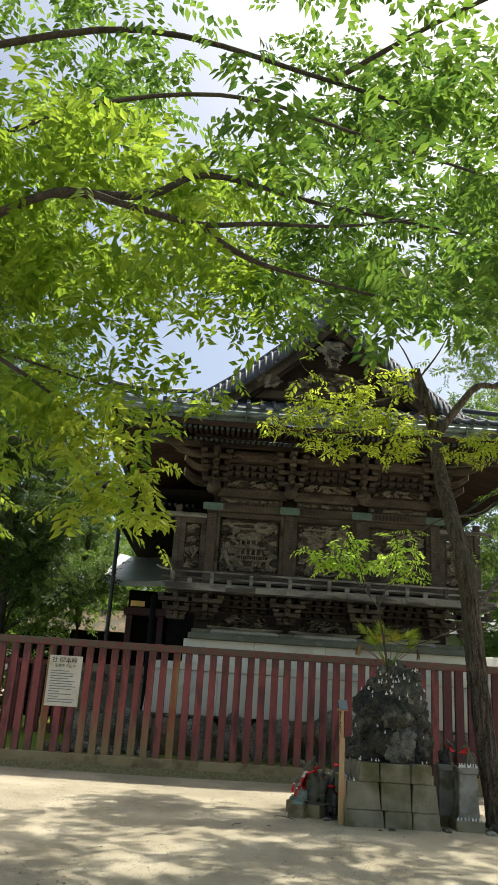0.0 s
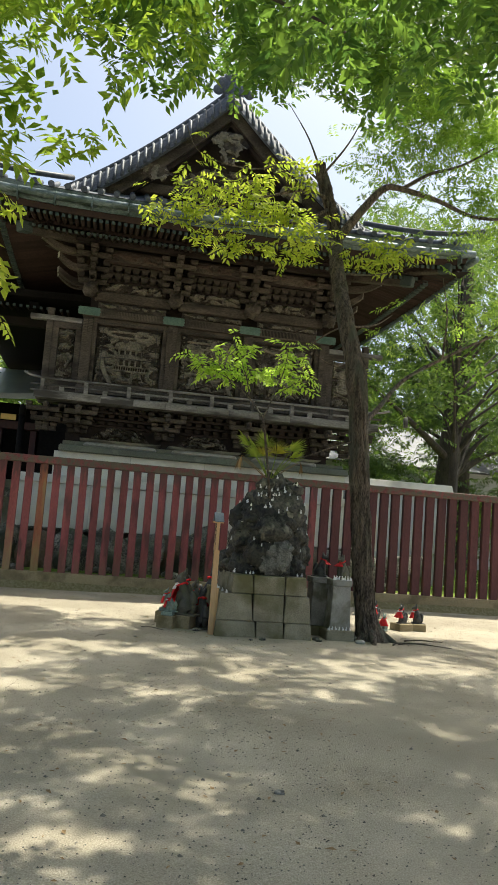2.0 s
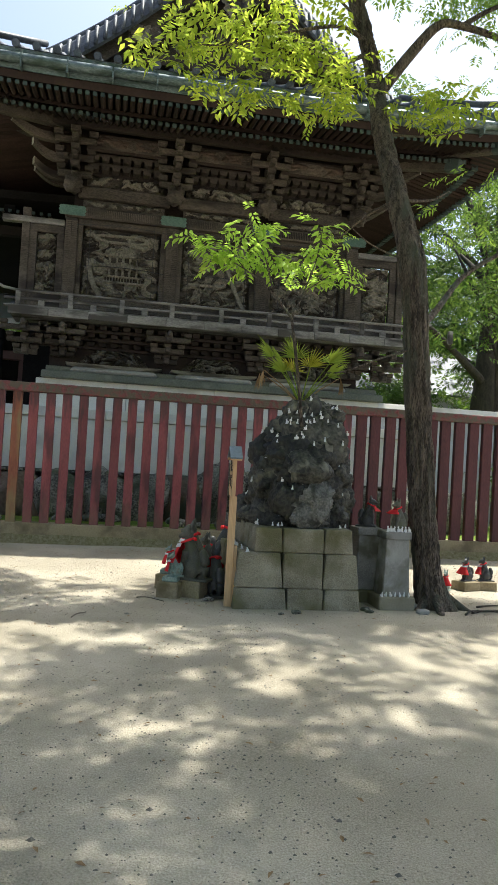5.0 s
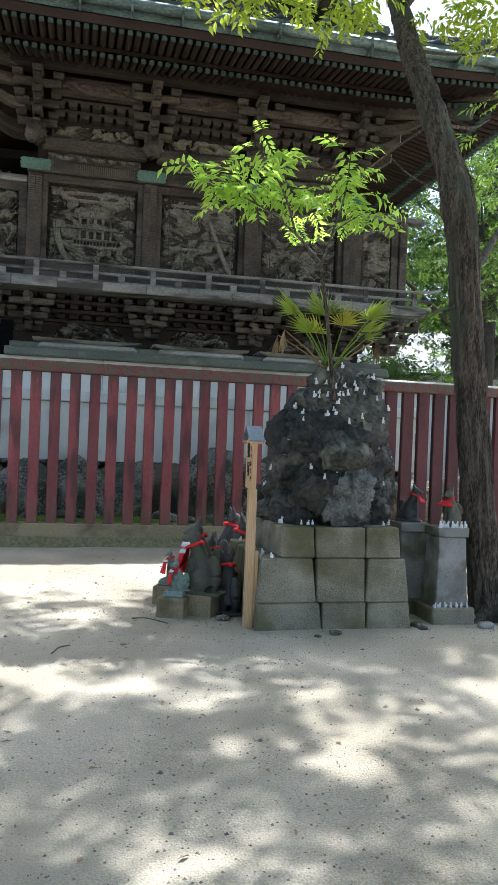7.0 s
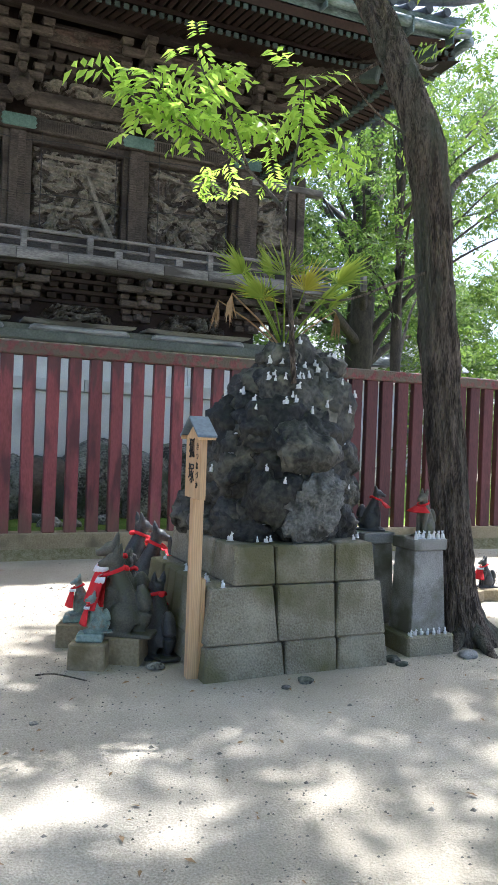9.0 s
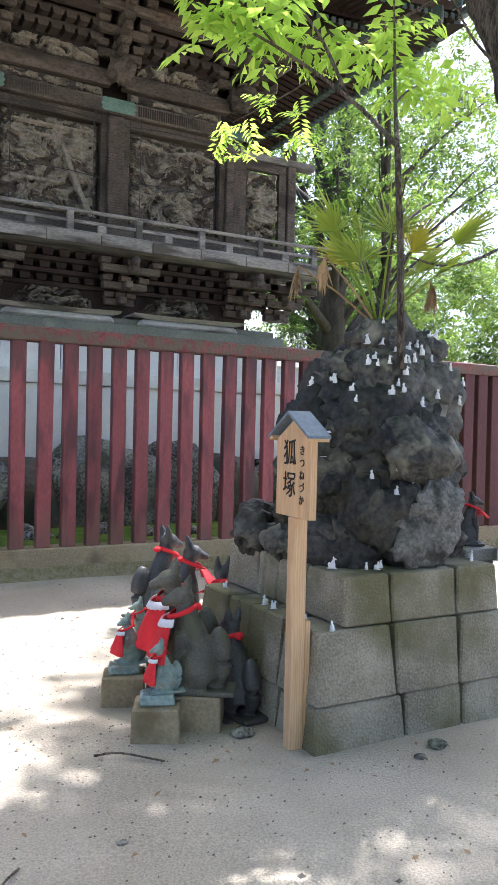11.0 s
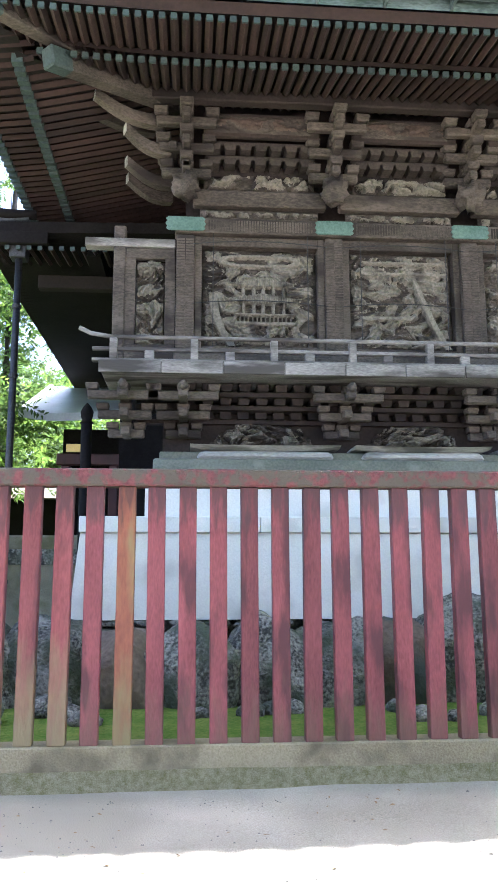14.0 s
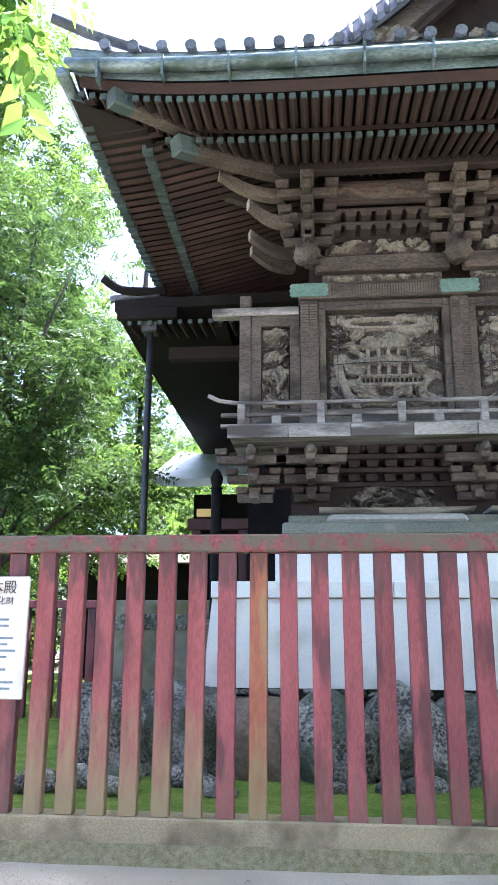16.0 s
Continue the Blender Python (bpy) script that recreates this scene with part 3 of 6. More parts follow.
# tail rafters with pale cut ends at the two front corners
for s, x in ((-1, COLS[0]), (1, COLS[3])):
    for k, (dx, dy, z, ln) in enumerate(((0.15, 0.35, 6.32, 0.62), (0.2, -0.1, 6.5, 0.55), (0.3, -0.25, 6.78, 0.8), (0.4, 0.2, 6.95, 1.0), (0.2, 0.9, 6.4, 0.6))):
        px, py = x + s * dx, WY + dy
        way = Vector((s * 0.94, -0.34, 0))
        arm, cut = bmesh.new(), bmesh.new()
        rows = []
        for j in range(7):
            u = j / 6
            c = Vector((px, py, z)) + way * (ln * u) + Vector((0, 0, -0.05 * math.sin(u * 3.1) + 0.16 * u * u))
            half, tall = 0.062 - 0.008 * u, 0.085 - 0.018 * u
            side_ = Vector((-way.y, way.x, 0)) * half
            rows.append([c - side_ - Vector((0, 0, tall)), c + side_ - Vector((0, 0, tall)), c + side_ + Vector((0, 0, tall * 0.7)), c - side_ + Vector((0, 0, tall * 0.7))])
        vs = [[arm.verts.new(q) for q in row] for row in rows]
        for p_, q_ in zip(vs, vs[1:]):
            for m in range(4):
                arm.faces.new((p_[m], p_[(m + 1) % 4], q_[(m + 1) % 4], q_[m]))
        arm.faces.new(vs[0][::-1])
        arm.faces.new(vs[-1])
        bmesh.ops.recalc_face_normals(arm, faces=arm.faces)
        tail = hpart("tail_rafter", arm, M_wood, "upcurved tail rafter")
        lo_ = [cut.verts.new(q + way * 0.002) for q in rows[-1]]
        hi_ = [cut.verts.new(q + way * 0.012) for q in rows[-1]]
        cut.faces.new(hi_)
        for m in range(4):
            cut.faces.new((lo_[m], lo_[(m + 1) % 4], hi_[(m + 1) % 4], hi_[m]))
        bmesh.ops.recalc_face_normals(cut, faces=cut.faces)
        hpart("cut_end", cut, M_step, "pale cut end", False, tail)
    for q, z, w in ((2.02, 6.92, 0.075), (1.46, 6.72, 0.085)):
        beam, capm = bmesh.new(), bmesh.new()
        box(beam, -w, w, 0, q * 1.40, -w * 1.2, w * 1.2, 0.012)
        box(capm, -w - 0.008, w + 0.008, q * 1.40 - 0.26, q * 1.40 + 0.012, -w * 1.2 - 0.008, w * 1.2 + 0.008, 0.02)
        rise = math.degrees(math.atan2(z - 7.12, q * 1.40))
        at = pose(x, WY, 7.12, 0, 0, 135 if s < 0 else -135) @ pose(0, 0, 0, rise, 0, 0)
        beam.transform(at)
        capm.transform(at)
        hpart("hip_rafter", beam, M_wood, "heavy hip rafter")
        hpart("hip_rafter_cap", capm, M_tip, "dark green copper cap on the hip rafter")

# veranda
hpart("veranda_floor", box_bm(-1.22, 5.86, 16.55, WY + 0.02, 3.55, 3.67, 0.01), M_deck, "silvery veranda deck")
for k in range(11):
    a = -1.24 + k * 0.646
    hpart("deck_edge_board", box_bm(a, a + 0.637, 16.525, 16.549, 3.545, 3.675 + rnd.uniform(-0.004, 0.004), 0.004), M_deck)
hpart("rail_top", tube_bm([(-1.46, 16.62, 4.04), (-1.34, 16.62, 3.98), (-1.12, 16.62, 3.945), (2, 16.62, 3.945), (5.7, 16.62, 3.945), (5.95, 16.62, 3.97), (6.12, 16.62, 4.02)], 0.024, 8), M_deck, "round top rail with upswept ends")
hpart("rail_middle", box_bm(-1.32, 5.95, 16.60, 16.65, 3.795, 3.835, 0.006), M_deck)
hpart("rail_bottom", box_bm(-1.32, 5.95, 16.585, 16.665, 3.675, 3.71, 0.006), M_deck)
for k in range(10):
    x = -1.10 + k * 0.845
    hpart("rail_post", box_bm(x - 0.04, x + 0.04, 16.585, 16.665, 3.70, 3.93, 0.008), M_deck)
for k in range(8):
    x = -0.726 + k * 0.848
    hpart("rail_strut", box_bm(x - 0.05, x + 0.05, 16.595, 16.655, 3.705, 3.80, 0.006), M_deck)
# brackets that carry the veranda
for x in (-1.0, -0.37, 1.42, 3.10, 4.83, 5.45):
    bm = bmesh.new()
    for t in range(3):
        half = 0.20 + 0.09 * t
        y0 = 17.25 - 0.22 * t
        z = 2.98 + 0.17 * t
        box(bm, x - half, x + half, y0 - 0.05, y0 + 0.05, z, z + 0.09, 0.012)
        box(bm, x - 0.05, x + 0.05, y0 - 0.2, 17.4, z + 0.004, z + 0.094, 0.012)
        for dx in (-half + 0.05, 0, half - 0.05):
            box(bm, x + dx - 0.06, x + dx + 0.06, y0 - 0.062, y0 + 0.062, z + 0.095, z + 0.165, 0.01, (-0.01, -0.01))
    hpart("veranda_bracket", bm, M_wood, "stepped brackets under the veranda")
    kn = bmesh.new()
    bmesh.ops.create_icosphere(kn, subdivisions=2, radius=1)
    for v in kn.verts:
        v.co = Vector((x + v.co.x * 0.05, 16.62 + v.co.y * 0.09, 3.44 + v.co.z * 0.06)) + 0.02 * noise.noise_vector(v.co * 3)
    hpart("carved_nose", kn, M_wood, "", True)
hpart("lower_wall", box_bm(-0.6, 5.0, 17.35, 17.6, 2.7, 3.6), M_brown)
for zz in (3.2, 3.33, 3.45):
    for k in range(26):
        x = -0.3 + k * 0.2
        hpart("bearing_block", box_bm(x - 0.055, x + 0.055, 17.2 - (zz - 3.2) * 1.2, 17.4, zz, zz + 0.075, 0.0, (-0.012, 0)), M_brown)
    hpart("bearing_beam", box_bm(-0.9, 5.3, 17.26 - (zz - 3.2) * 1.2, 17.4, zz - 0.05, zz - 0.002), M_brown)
for i, (a, b) in enumerate(zip(COLS, COLS[1:])):
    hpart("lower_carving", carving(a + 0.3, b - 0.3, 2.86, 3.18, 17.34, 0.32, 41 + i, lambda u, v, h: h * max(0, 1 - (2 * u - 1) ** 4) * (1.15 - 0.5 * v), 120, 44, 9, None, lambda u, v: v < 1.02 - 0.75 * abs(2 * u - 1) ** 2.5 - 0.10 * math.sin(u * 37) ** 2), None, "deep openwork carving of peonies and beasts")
    st = bmesh.new()
    n = 16                                   # saddle-shaped pale cover with drawn-out ends
    rows = []
    for q in range(n + 1):
        u = 2 * q / n - 1
        xx, lo_z, hi_z = (a + b) / 2 + u * ((b - a) / 2 - 0.08), 2.80 + 0.03 * abs(u) ** 8, 2.845 + 0.012 * abs(u) ** 2
        rows.append([st.verts.new((xx, y, z)) for y, z in ((16.93, lo_z), (17.36, lo_z), (17.36, hi_z), (16.85, hi_z))])
    for q, w in zip(rows, rows[1:]):
        for k in range(4):
            st.faces.new((q[k], q[(k + 1) % 4], w[(k + 1) % 4], w[k]))
    st.faces.new(rows[0][::-1])
    st.faces.new(rows[-1])
    bmesh.ops.recalc_face_normals(st, faces=st.faces)
    hpart("lower_step", st, M_step, "pale bleached slanting cover board")
    hpart("ledge_saddle", box_bm(a + 0.14, b - 0.14, 16.90, 16.985, 2.702, 2.792, 0.03, (0.05, 0.0)), M_step, "pale worn ledge piece")
hpart("ledge_beam", box_bm(-0.62, 5.28, 16.99, 17.4, 2.70, 2.79, 0.012), M_ledge, "timber ledge with green patina")

# carved end screens of the veranda
for s, x0, x1 in ((-1, -1.22, -0.49), (1, 4.95, 5.88)):
    fr = bmesh.new()
    px = x0 if s < 0 else x1 - 0.12
    xa, xb = x0 + (0.14 if s < 0 else 0), x1 - (0.14 if s > 0 else 0)
    box(fr, px, px + 0.14, 17.50, 17.64, 3.67, 5.60, 0.012)
    box(fr, xa, xb, 17.52, 17.62, 5.20, 5.33, 0.01)
    box(fr, xa, xb, 17.52, 17.62, 3.67, 4.14, 0.01)
    box(fr, xa, xa + 0.12, 17.525, 17.615, 4.14, 5.20)
    box(fr, xb - 0.12, xb, 17.525, 17.615, 4.14, 5.20)
    hpart("end_screen_frame", fr, M_wood, "grey wooden frame of the end screen")
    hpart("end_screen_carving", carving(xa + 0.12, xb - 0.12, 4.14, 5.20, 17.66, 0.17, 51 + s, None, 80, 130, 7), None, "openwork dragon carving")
    hpart("end_screen_beam", box_bm(x0 - 0.34 if s < 0 else x0, x1 if s < 0 else x1 + 0.34, 17.49, 17.65, 5.335, 5.44, 0.01), M_deck)

# ---- roof of the hall ----
EX, EY0, EY1, EZ, RZ = 5.04, 15.35, 24.6, 7.30, 10.75    # half width, front and rear eaves, eave and ridge heights
GY = 16.95                                                # the gable's verge


def slope(d):
    return EZ + (RZ - EZ) * (max(d, 0) / EX) ** 1.52


def lift(u):
    return 0.16 * abs(u) ** 6


def front_rise(d):
    return EZ + 0.76 * (max(d, 0) / 1.6) ** 1.15


def hip_in(d):
    """How far in from the side eave the hip lies, d in from the front eave."""
    return EX * (max(front_rise(d) - EZ, 0) / (RZ - EZ)) ** (1 / 1.52)


def skirt_z(x, y):
    dx, dy = EX - abs(x - CX), y - EY0
    k = max(0, 1 - min(dx, dy) / 2.2)
    return min(slope(dx), front_rise(dy)) + lift((x - CX) / EX) * k


V, F = [], []
NX, NY = 80, 14
for j in range(NY + 1):
    for i in range(NX + 1):
        y = EY0 + (GY + 0.35 - EY0) * j / NY
        x = CX - EX + 2 * EX * i / NX
        V.append((x, y, skirt_z(x, y)))
for j in range(NY):
    for i in range(NX):
        a = j * (NX + 1) + i
        F.append((a, a + 1, a + NX + 2, a + NX + 1))
me = mesh_np("roof_skirt", V, F, M_tile, True)
me.transform(HX)
roof_skirt = part("roof_skirt", me, None, hall, "lower roof of grey tiles")
V, F = [], []
n = 40
for j in range(n + 1):
    d = 2 * EX * j / n
    x = CX - EX + d
    for y in (GY, EY1):
        V.append((x, y, slope(EX - abs(x - CX)) + 0.02))
for j in range(n):
    F.append((2 * j, 2 * j + 2, 2 * j + 3, 2 * j + 1))
me = mesh_np("roof_main", V, F, M_tile, True)
me.transform(HX)
part("roof_main", me, None, hall, "upper gabled roof of grey tiles")
# cover tiles down the front skirt
ridge_n = 34
for k in range(ridge_n):
    x = CX - EX + 0.10 + (2 * EX - 0.2) * k / (ridge_n - 1)
    dmax = min(1.65, 1.6 * (max(slope(EX - abs(x - CX)) - EZ, 0) / 0.76) ** (1 / 1.15))
    if dmax < 0.15:
        continue
    pts = [(x, EY0 - 0.04 + (dmax + 0.04) * u / 6, skirt_z(x, EY0 + dmax * u / 6) + 0.03) for u in range(7)]
    hpart("cover_tile", tube_bm(pts, 0.055, 8), M_tile, "", True, roof_skirt)
    cap = tube_bm([(x, EY0 - 0.075, pts[0][2] + 0.0), (x, EY0 - 0.035, pts[0][2])], 0.06, 12)
    hpart("eave_end_tile", cap, M_tile, "round eave end tile", False, roof_skirt)
# hips with their upturned ends
for s in (-1, 1):
    pts = [(CX + s * (EX + 0.05 - (hip_in(d) if d > 0 else d)), EY0 - 0.05 + d, front_rise(d) + 0.16 * max(0, 1 - d / 2.2) + 0.12 + 0.10 * max(0, 1 - d / 0.8) ** 2) for d in (-0.10, 0.1, 0.3, 0.55, 0.9, 1.3, 1.65)]
    hpart("hip_ridge", tube_bm(pts, [0.05, 0.058, 0.06, 0.06, 0.06, 0.06, 0.06], 8), M_tile, "hip ridge with an upturned end tile", True)
# verge: bargeboard, verge tiles with short cross tiles
for s in (-1, 1):
    xs = [CX + s * (EX * u) for u in np.linspace(0.0, 0.66, 19)]
    top = [(x, slope(EX - abs(x - CX))) for x in xs]
    for nm, prof, mat, lab in (
            ("bargeboard", ((-0.20, -0.44), (-0.10, -0.40), (-0.10, -0.74), (-0.20, -0.74)), M_wood, "broad curved bargeboard"),
            ("inner_barge", ((-0.095, -0.5), (0.02, -0.5), (0.02, -0.84), (-0.095, -0.84)), M_brown, ""),
            ("verge_band", ((-0.42, -0.50), (-0.38, -0.36), (-0.26, -0.14), (-0.06, 0.0), (0.30, 0.05), (0.30, -0.02), (-0.08, -0.10), (-0.30, -0.34), (-0.38, -0.54)), M_tile, "rolled-down verge of grey tiles")):
        bm = bmesh.new()
        rows = [[bm.verts.new((x, GY + y, z + q)) for y, q in prof] for x, z in top]
        m = len(prof)
        for a, b in zip(rows, rows[1:]):
            for k in range(m):
                bm.faces.new((a[k], a[(k + 1) % m], b[(k + 1) % m], b[k]))
        bm.faces.new(rows[-1])
        bm.faces.new(rows[0][::-1])
        bmesh.ops.recalc_face_normals(bm, faces=bm.faces)
        hpart(nm, bm, mat, lab)
    for dy, dz in ((0.02, 0.04), (0.32, 0.09)):
        hpart("verge_roll", tube_bm([(x, GY + dy, z + dz) for x, z in top], 0.07, 8), M_tile, "", True)
    for u in np.linspace(0.03, 0.64, 22):
        x = CX + s * EX * u
        z = slope(EX - abs(x - CX))
        hpart("verge_cross_tile", tube_bm([(x, GY - 0.43, z - 0.48), (x, GY - 0.385, z - 0.34), (x, GY - 0.265, z - 0.12), (x, GY - 0.06, z + 0.01)], 0.035, 8), M_tile, "", True)
# gable wall, tie beam, pendant, ridge
bm = bmesh.new()
xs = np.linspace(-0.70, 0.70, 29)
up_ = [bm.verts.new((CX + EX * u, GY + 0.30, slope(EX * (1 - abs(u))) - 0.05)) for u in xs]
lo_ = [bm.verts.new((CX + EX * u, GY + 0.30, 7.65)) for u in xs]
for i in range(len(xs) - 1):
    bm.faces.new((lo_[i], lo_[i + 1], up_[i + 1], up_[i]))
hpart("gable_wall", bm, M_brown, "dark recessed gable wall")
hpart("gable_beam", box_bm(CX - 2.2, CX + 2.2, GY + 0.13, GY + 0.29, 8.25, 8.47, 0.02), M_wood, "gable tie beam")
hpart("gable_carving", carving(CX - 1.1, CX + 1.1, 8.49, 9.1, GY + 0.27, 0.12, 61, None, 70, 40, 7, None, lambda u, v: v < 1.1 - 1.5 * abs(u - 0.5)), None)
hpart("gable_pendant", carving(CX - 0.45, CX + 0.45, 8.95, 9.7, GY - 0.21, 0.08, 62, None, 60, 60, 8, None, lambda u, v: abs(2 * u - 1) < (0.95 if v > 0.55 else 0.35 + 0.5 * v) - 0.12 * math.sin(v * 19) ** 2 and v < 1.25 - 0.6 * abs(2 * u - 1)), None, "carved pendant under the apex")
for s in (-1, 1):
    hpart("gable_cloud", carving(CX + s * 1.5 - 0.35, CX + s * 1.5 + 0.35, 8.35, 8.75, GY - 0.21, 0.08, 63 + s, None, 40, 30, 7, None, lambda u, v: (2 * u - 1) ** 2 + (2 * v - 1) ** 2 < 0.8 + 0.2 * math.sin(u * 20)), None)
hpart("main_ridge", box_bm(CX - 0.17, CX + 0.17, GY - 0.05, EY1 - 1.5, RZ - 0.1, RZ + 0.34, 0.03), M_tile, "tall tiled ridge")
orn = bmesh.new()
for (a, b, c, r) in ((0, 0.26, 0.28, 0.24), (-0.24, 0.12, 0, 0.15), (0.24, 0.12, 0, 0.15), (-0.34, -0.05, 0, 0.12), (0.34, -0.05, 0, 0.12), (0, 0.0, 0, 0.26), (-0.12, 0.42, 0, 0.10), (0.12, 0.42, 0, 0.10)):
    q = bmesh.new()
    bmesh.ops.create_icosphere(q, subdivisions=2, radius=r)
    for v in q.verts:
        v.co = Vector((CX + a + v.co.x, GY - 0.10 + v.co.y * 0.45, RZ - 0.02 + b + v.co.z))
    tmp = mesh_of("tmp", q, None)
    orn.from_mesh(tmp)
    bpy.data.meshes.remove(tmp)
hpart("ridge_end_tile", orn, M_tile, "moulded ridge-end demon tile")

# eaves: rafters in two tiers, fascia, gutter
for k in range(86):
    x = CX - EX + 0.12 + k * (2 * EX - 0.24) / 85
    z = lift((x - CX) / EX) * 1.2
    if k == 0:
        raf_hi = tube_bm([(0, 15.50, 6.845), (0, 16.55, 6.99)], 0.042, 4)
        raf_hi = mesh_of("rafter", raf_hi, M_rafter)
        raf_lo = mesh_of("rafter", tube_bm([(0, 16.08, 6.77), (0, 17.5, 7.22)], 0.045, 4), M_rafter)
        tip_hi = mesh_of("rafter_tip", box_bm(-0.031, 0.031, 15.485, 15.51, 6.812, 6.875), M_tip)
        tip_lo = mesh_of("rafter_tip", box_bm(-0.033, 0.033, 16.062, 16.09, 6.737, 6.802), M_tip)
    d = EX - abs(x - CX)
    hi, lo = raf_hi, raf_lo
    if d < 2.15:                      # shorter towards the hip
        e = max(15.58, min(16.55, EY0 + d))
        hi = mesh_of("rafter", tube_bm([(0, 15.50, 6.845), (0, e, 6.845 + (e - 15.5) * 0.138)], 0.042, 4), M_rafter)
        e = min(17.5, EY0 + d)
        lo = mesh_of("rafter", tube_bm([(0, 16.08, 6.77), (0, e, 6.77 + (e - 16.08) * 0.317)], 0.045, 4), M_rafter) if e > 16.2 else None
    for me in (hi, lo):
        if me:
            part("rafter", me, None, hall, at=HX @ pose(x, 0, z))
    for me in (tip_hi, tip_lo) if lo else (tip_hi,):
        part("rafter_tip", me, None, hall, at=HX @ pose(x, 0, z))
for s in (-1, 1):
    for k in range(60):
        y = 15.6 + k * 0.148
        z = 0.16 * max(0, 1 - (y - 15.35) / 5.1) ** 6
        if k == 0:
            side_hi = mesh_of("rafter", tube_bm([(-5.0, 0, 6.845), (-3.9, 0, 6.99)], 0.04, 4), M_rafter)
            side_lo = mesh_of("rafter", tube_bm([(-4.4, 0, 6.73), (-2.6, 0, 7.16)], 0.042, 4), M_rafter)
            side_tip_hi = mesh_of("rafter_tip", box_bm(-5.015, -4.90, -0.038, 0.038, 6.80, 6.892), M_tip)
            side_tip_lo = mesh_of("rafter_tip", box_bm(-4.415, -4.30, -0.042, 0.042, 6.685, 6.785), M_tip)
        d = y - EY0
        hi, lo = side_hi, side_lo
        if d < 2.5:
            e = max(3.9, EX - max(d, 0.25))
            hi = mesh_of("rafter", tube_bm([(-5.0, 0, 6.845), (-e, 0, 6.845 + (5.0 - e) * 0.132)], 0.04, 4), M_rafter)
            e = max(2.6, EX - d)
            lo = mesh_of("rafter", tube_bm([(-4.4, 0, 6.73), (-e, 0, 6.73 + (4.4 - e) * 0.239)], 0.042, 4), M_rafter) if e < 4.3 else None
        for me in (side_tip_hi, side_tip_lo) if lo else (side_tip_hi,):
            part("side_rafter_tip", me, None, hall, at=HX @ pose(CX, y, z, 0, 0, 0 if s < 0 else 180))
        for me in (hi, lo):
            if me:
                part("side_rafter", me, None, hall, at=HX @ pose(CX, y, z, 0, 0, 0 if s < 0 else 180))
# soffit boards above the rafters
def eave_strip(y0, z0, y1, z1, mat, name, label=""):
    V, F = [], []
    n = 40
    for i in range(n + 1):
        u = -1 + 2 * i / n
        for y, z in ((y0, z0), (y1, z1)):
            out = (y - EY0)
            V.append((CX + u * (EX - out), y, z + lift(u) * 1.2))
    for i in range(n):
        F.append((2 * i, 2 * i + 1, 2 * i + 3, 2 * i + 2))
    me = mesh_np(name, V, F, mat, False)
    me.transform(HX)
    part(name, me, None, hall, label)
    for s in (-1, 1):
        V, F = [], []
        for i in range(n + 1):
            u = i / n
            for d, z in ((y0 - EY0, z0), (y1 - EY0, z1)):
                V.append((CX + s * (EX - d), EY0 + d + (EY1 - EY0 - 2 * d) * u, z + 1.2 * lift(2 * u - 1)))
        F = [(2 * i, 2 * i + 1, 2 * i + 3, 2 * i + 2) for i in range(n)]
        me = mesh_np(name, V, F, mat, False)
        me.transform(HX)
        part(name, me, None, hall)


eave_strip(15.5, 6.90, 17.6, 7.32, M_soffit, "soffit", "boards above the rafters, coloured dark for shade")
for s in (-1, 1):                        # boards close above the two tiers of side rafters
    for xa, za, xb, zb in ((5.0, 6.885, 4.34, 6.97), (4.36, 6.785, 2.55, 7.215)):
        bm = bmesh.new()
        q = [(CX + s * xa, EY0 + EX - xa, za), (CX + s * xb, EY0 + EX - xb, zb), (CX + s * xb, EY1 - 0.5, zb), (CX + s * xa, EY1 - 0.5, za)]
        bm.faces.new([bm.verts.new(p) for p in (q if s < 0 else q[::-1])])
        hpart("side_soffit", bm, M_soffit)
eave_strip(16.06, 6.815, 16.1, 6.90, M_rafter, "lower_fascia")
eave_strip(15.47, 6.88, 15.44, 6.99, M_rafter, "fascia", "red-brown fascia")
eave_strip(15.41, 6.99, 15.36, 7.29, M_gutter, "eave_board", "green copper eave board")
gut = bmesh.new()
xs = [CX + EX * u for u in np.linspace(-1.0, 1.0, 25)]
tube(gut, [(x, 15.31, 7.13 + lift((x - CX) / EX) * 0.6) for x in xs], 0.075, 10)
hpart("gutter", gut, M_gutter, "half-round green copper gutter", True)
for k in range(15):
    x = CX - EX + 0.35 + k * 0.672
    hpart("gutter_strap", box_bm(x - 0.012, x + 0.012, 15.225, 15.40, 6.98, 7.215), M_gutter)
for s in (-1, 1):
    hpart("side_gutter", tube_bm([(CX + s * (EX + 0.03), y, 7.13) for y in (15.3, 18, 21, 24.6)], 0.075, 8), M_gutter, "", True)

# ---- podium of the hall ----
podium = thing("stone_podium", "pale dressed stone podium under the shrine hall", "podium", pose(CX, 20, 0.15))
PX = pose(-CX, -20, -0.15)


def ppart(name, bm, mat, label=""):
    bm.transform(PX)
    return part(name, bm, mat, podium, label)


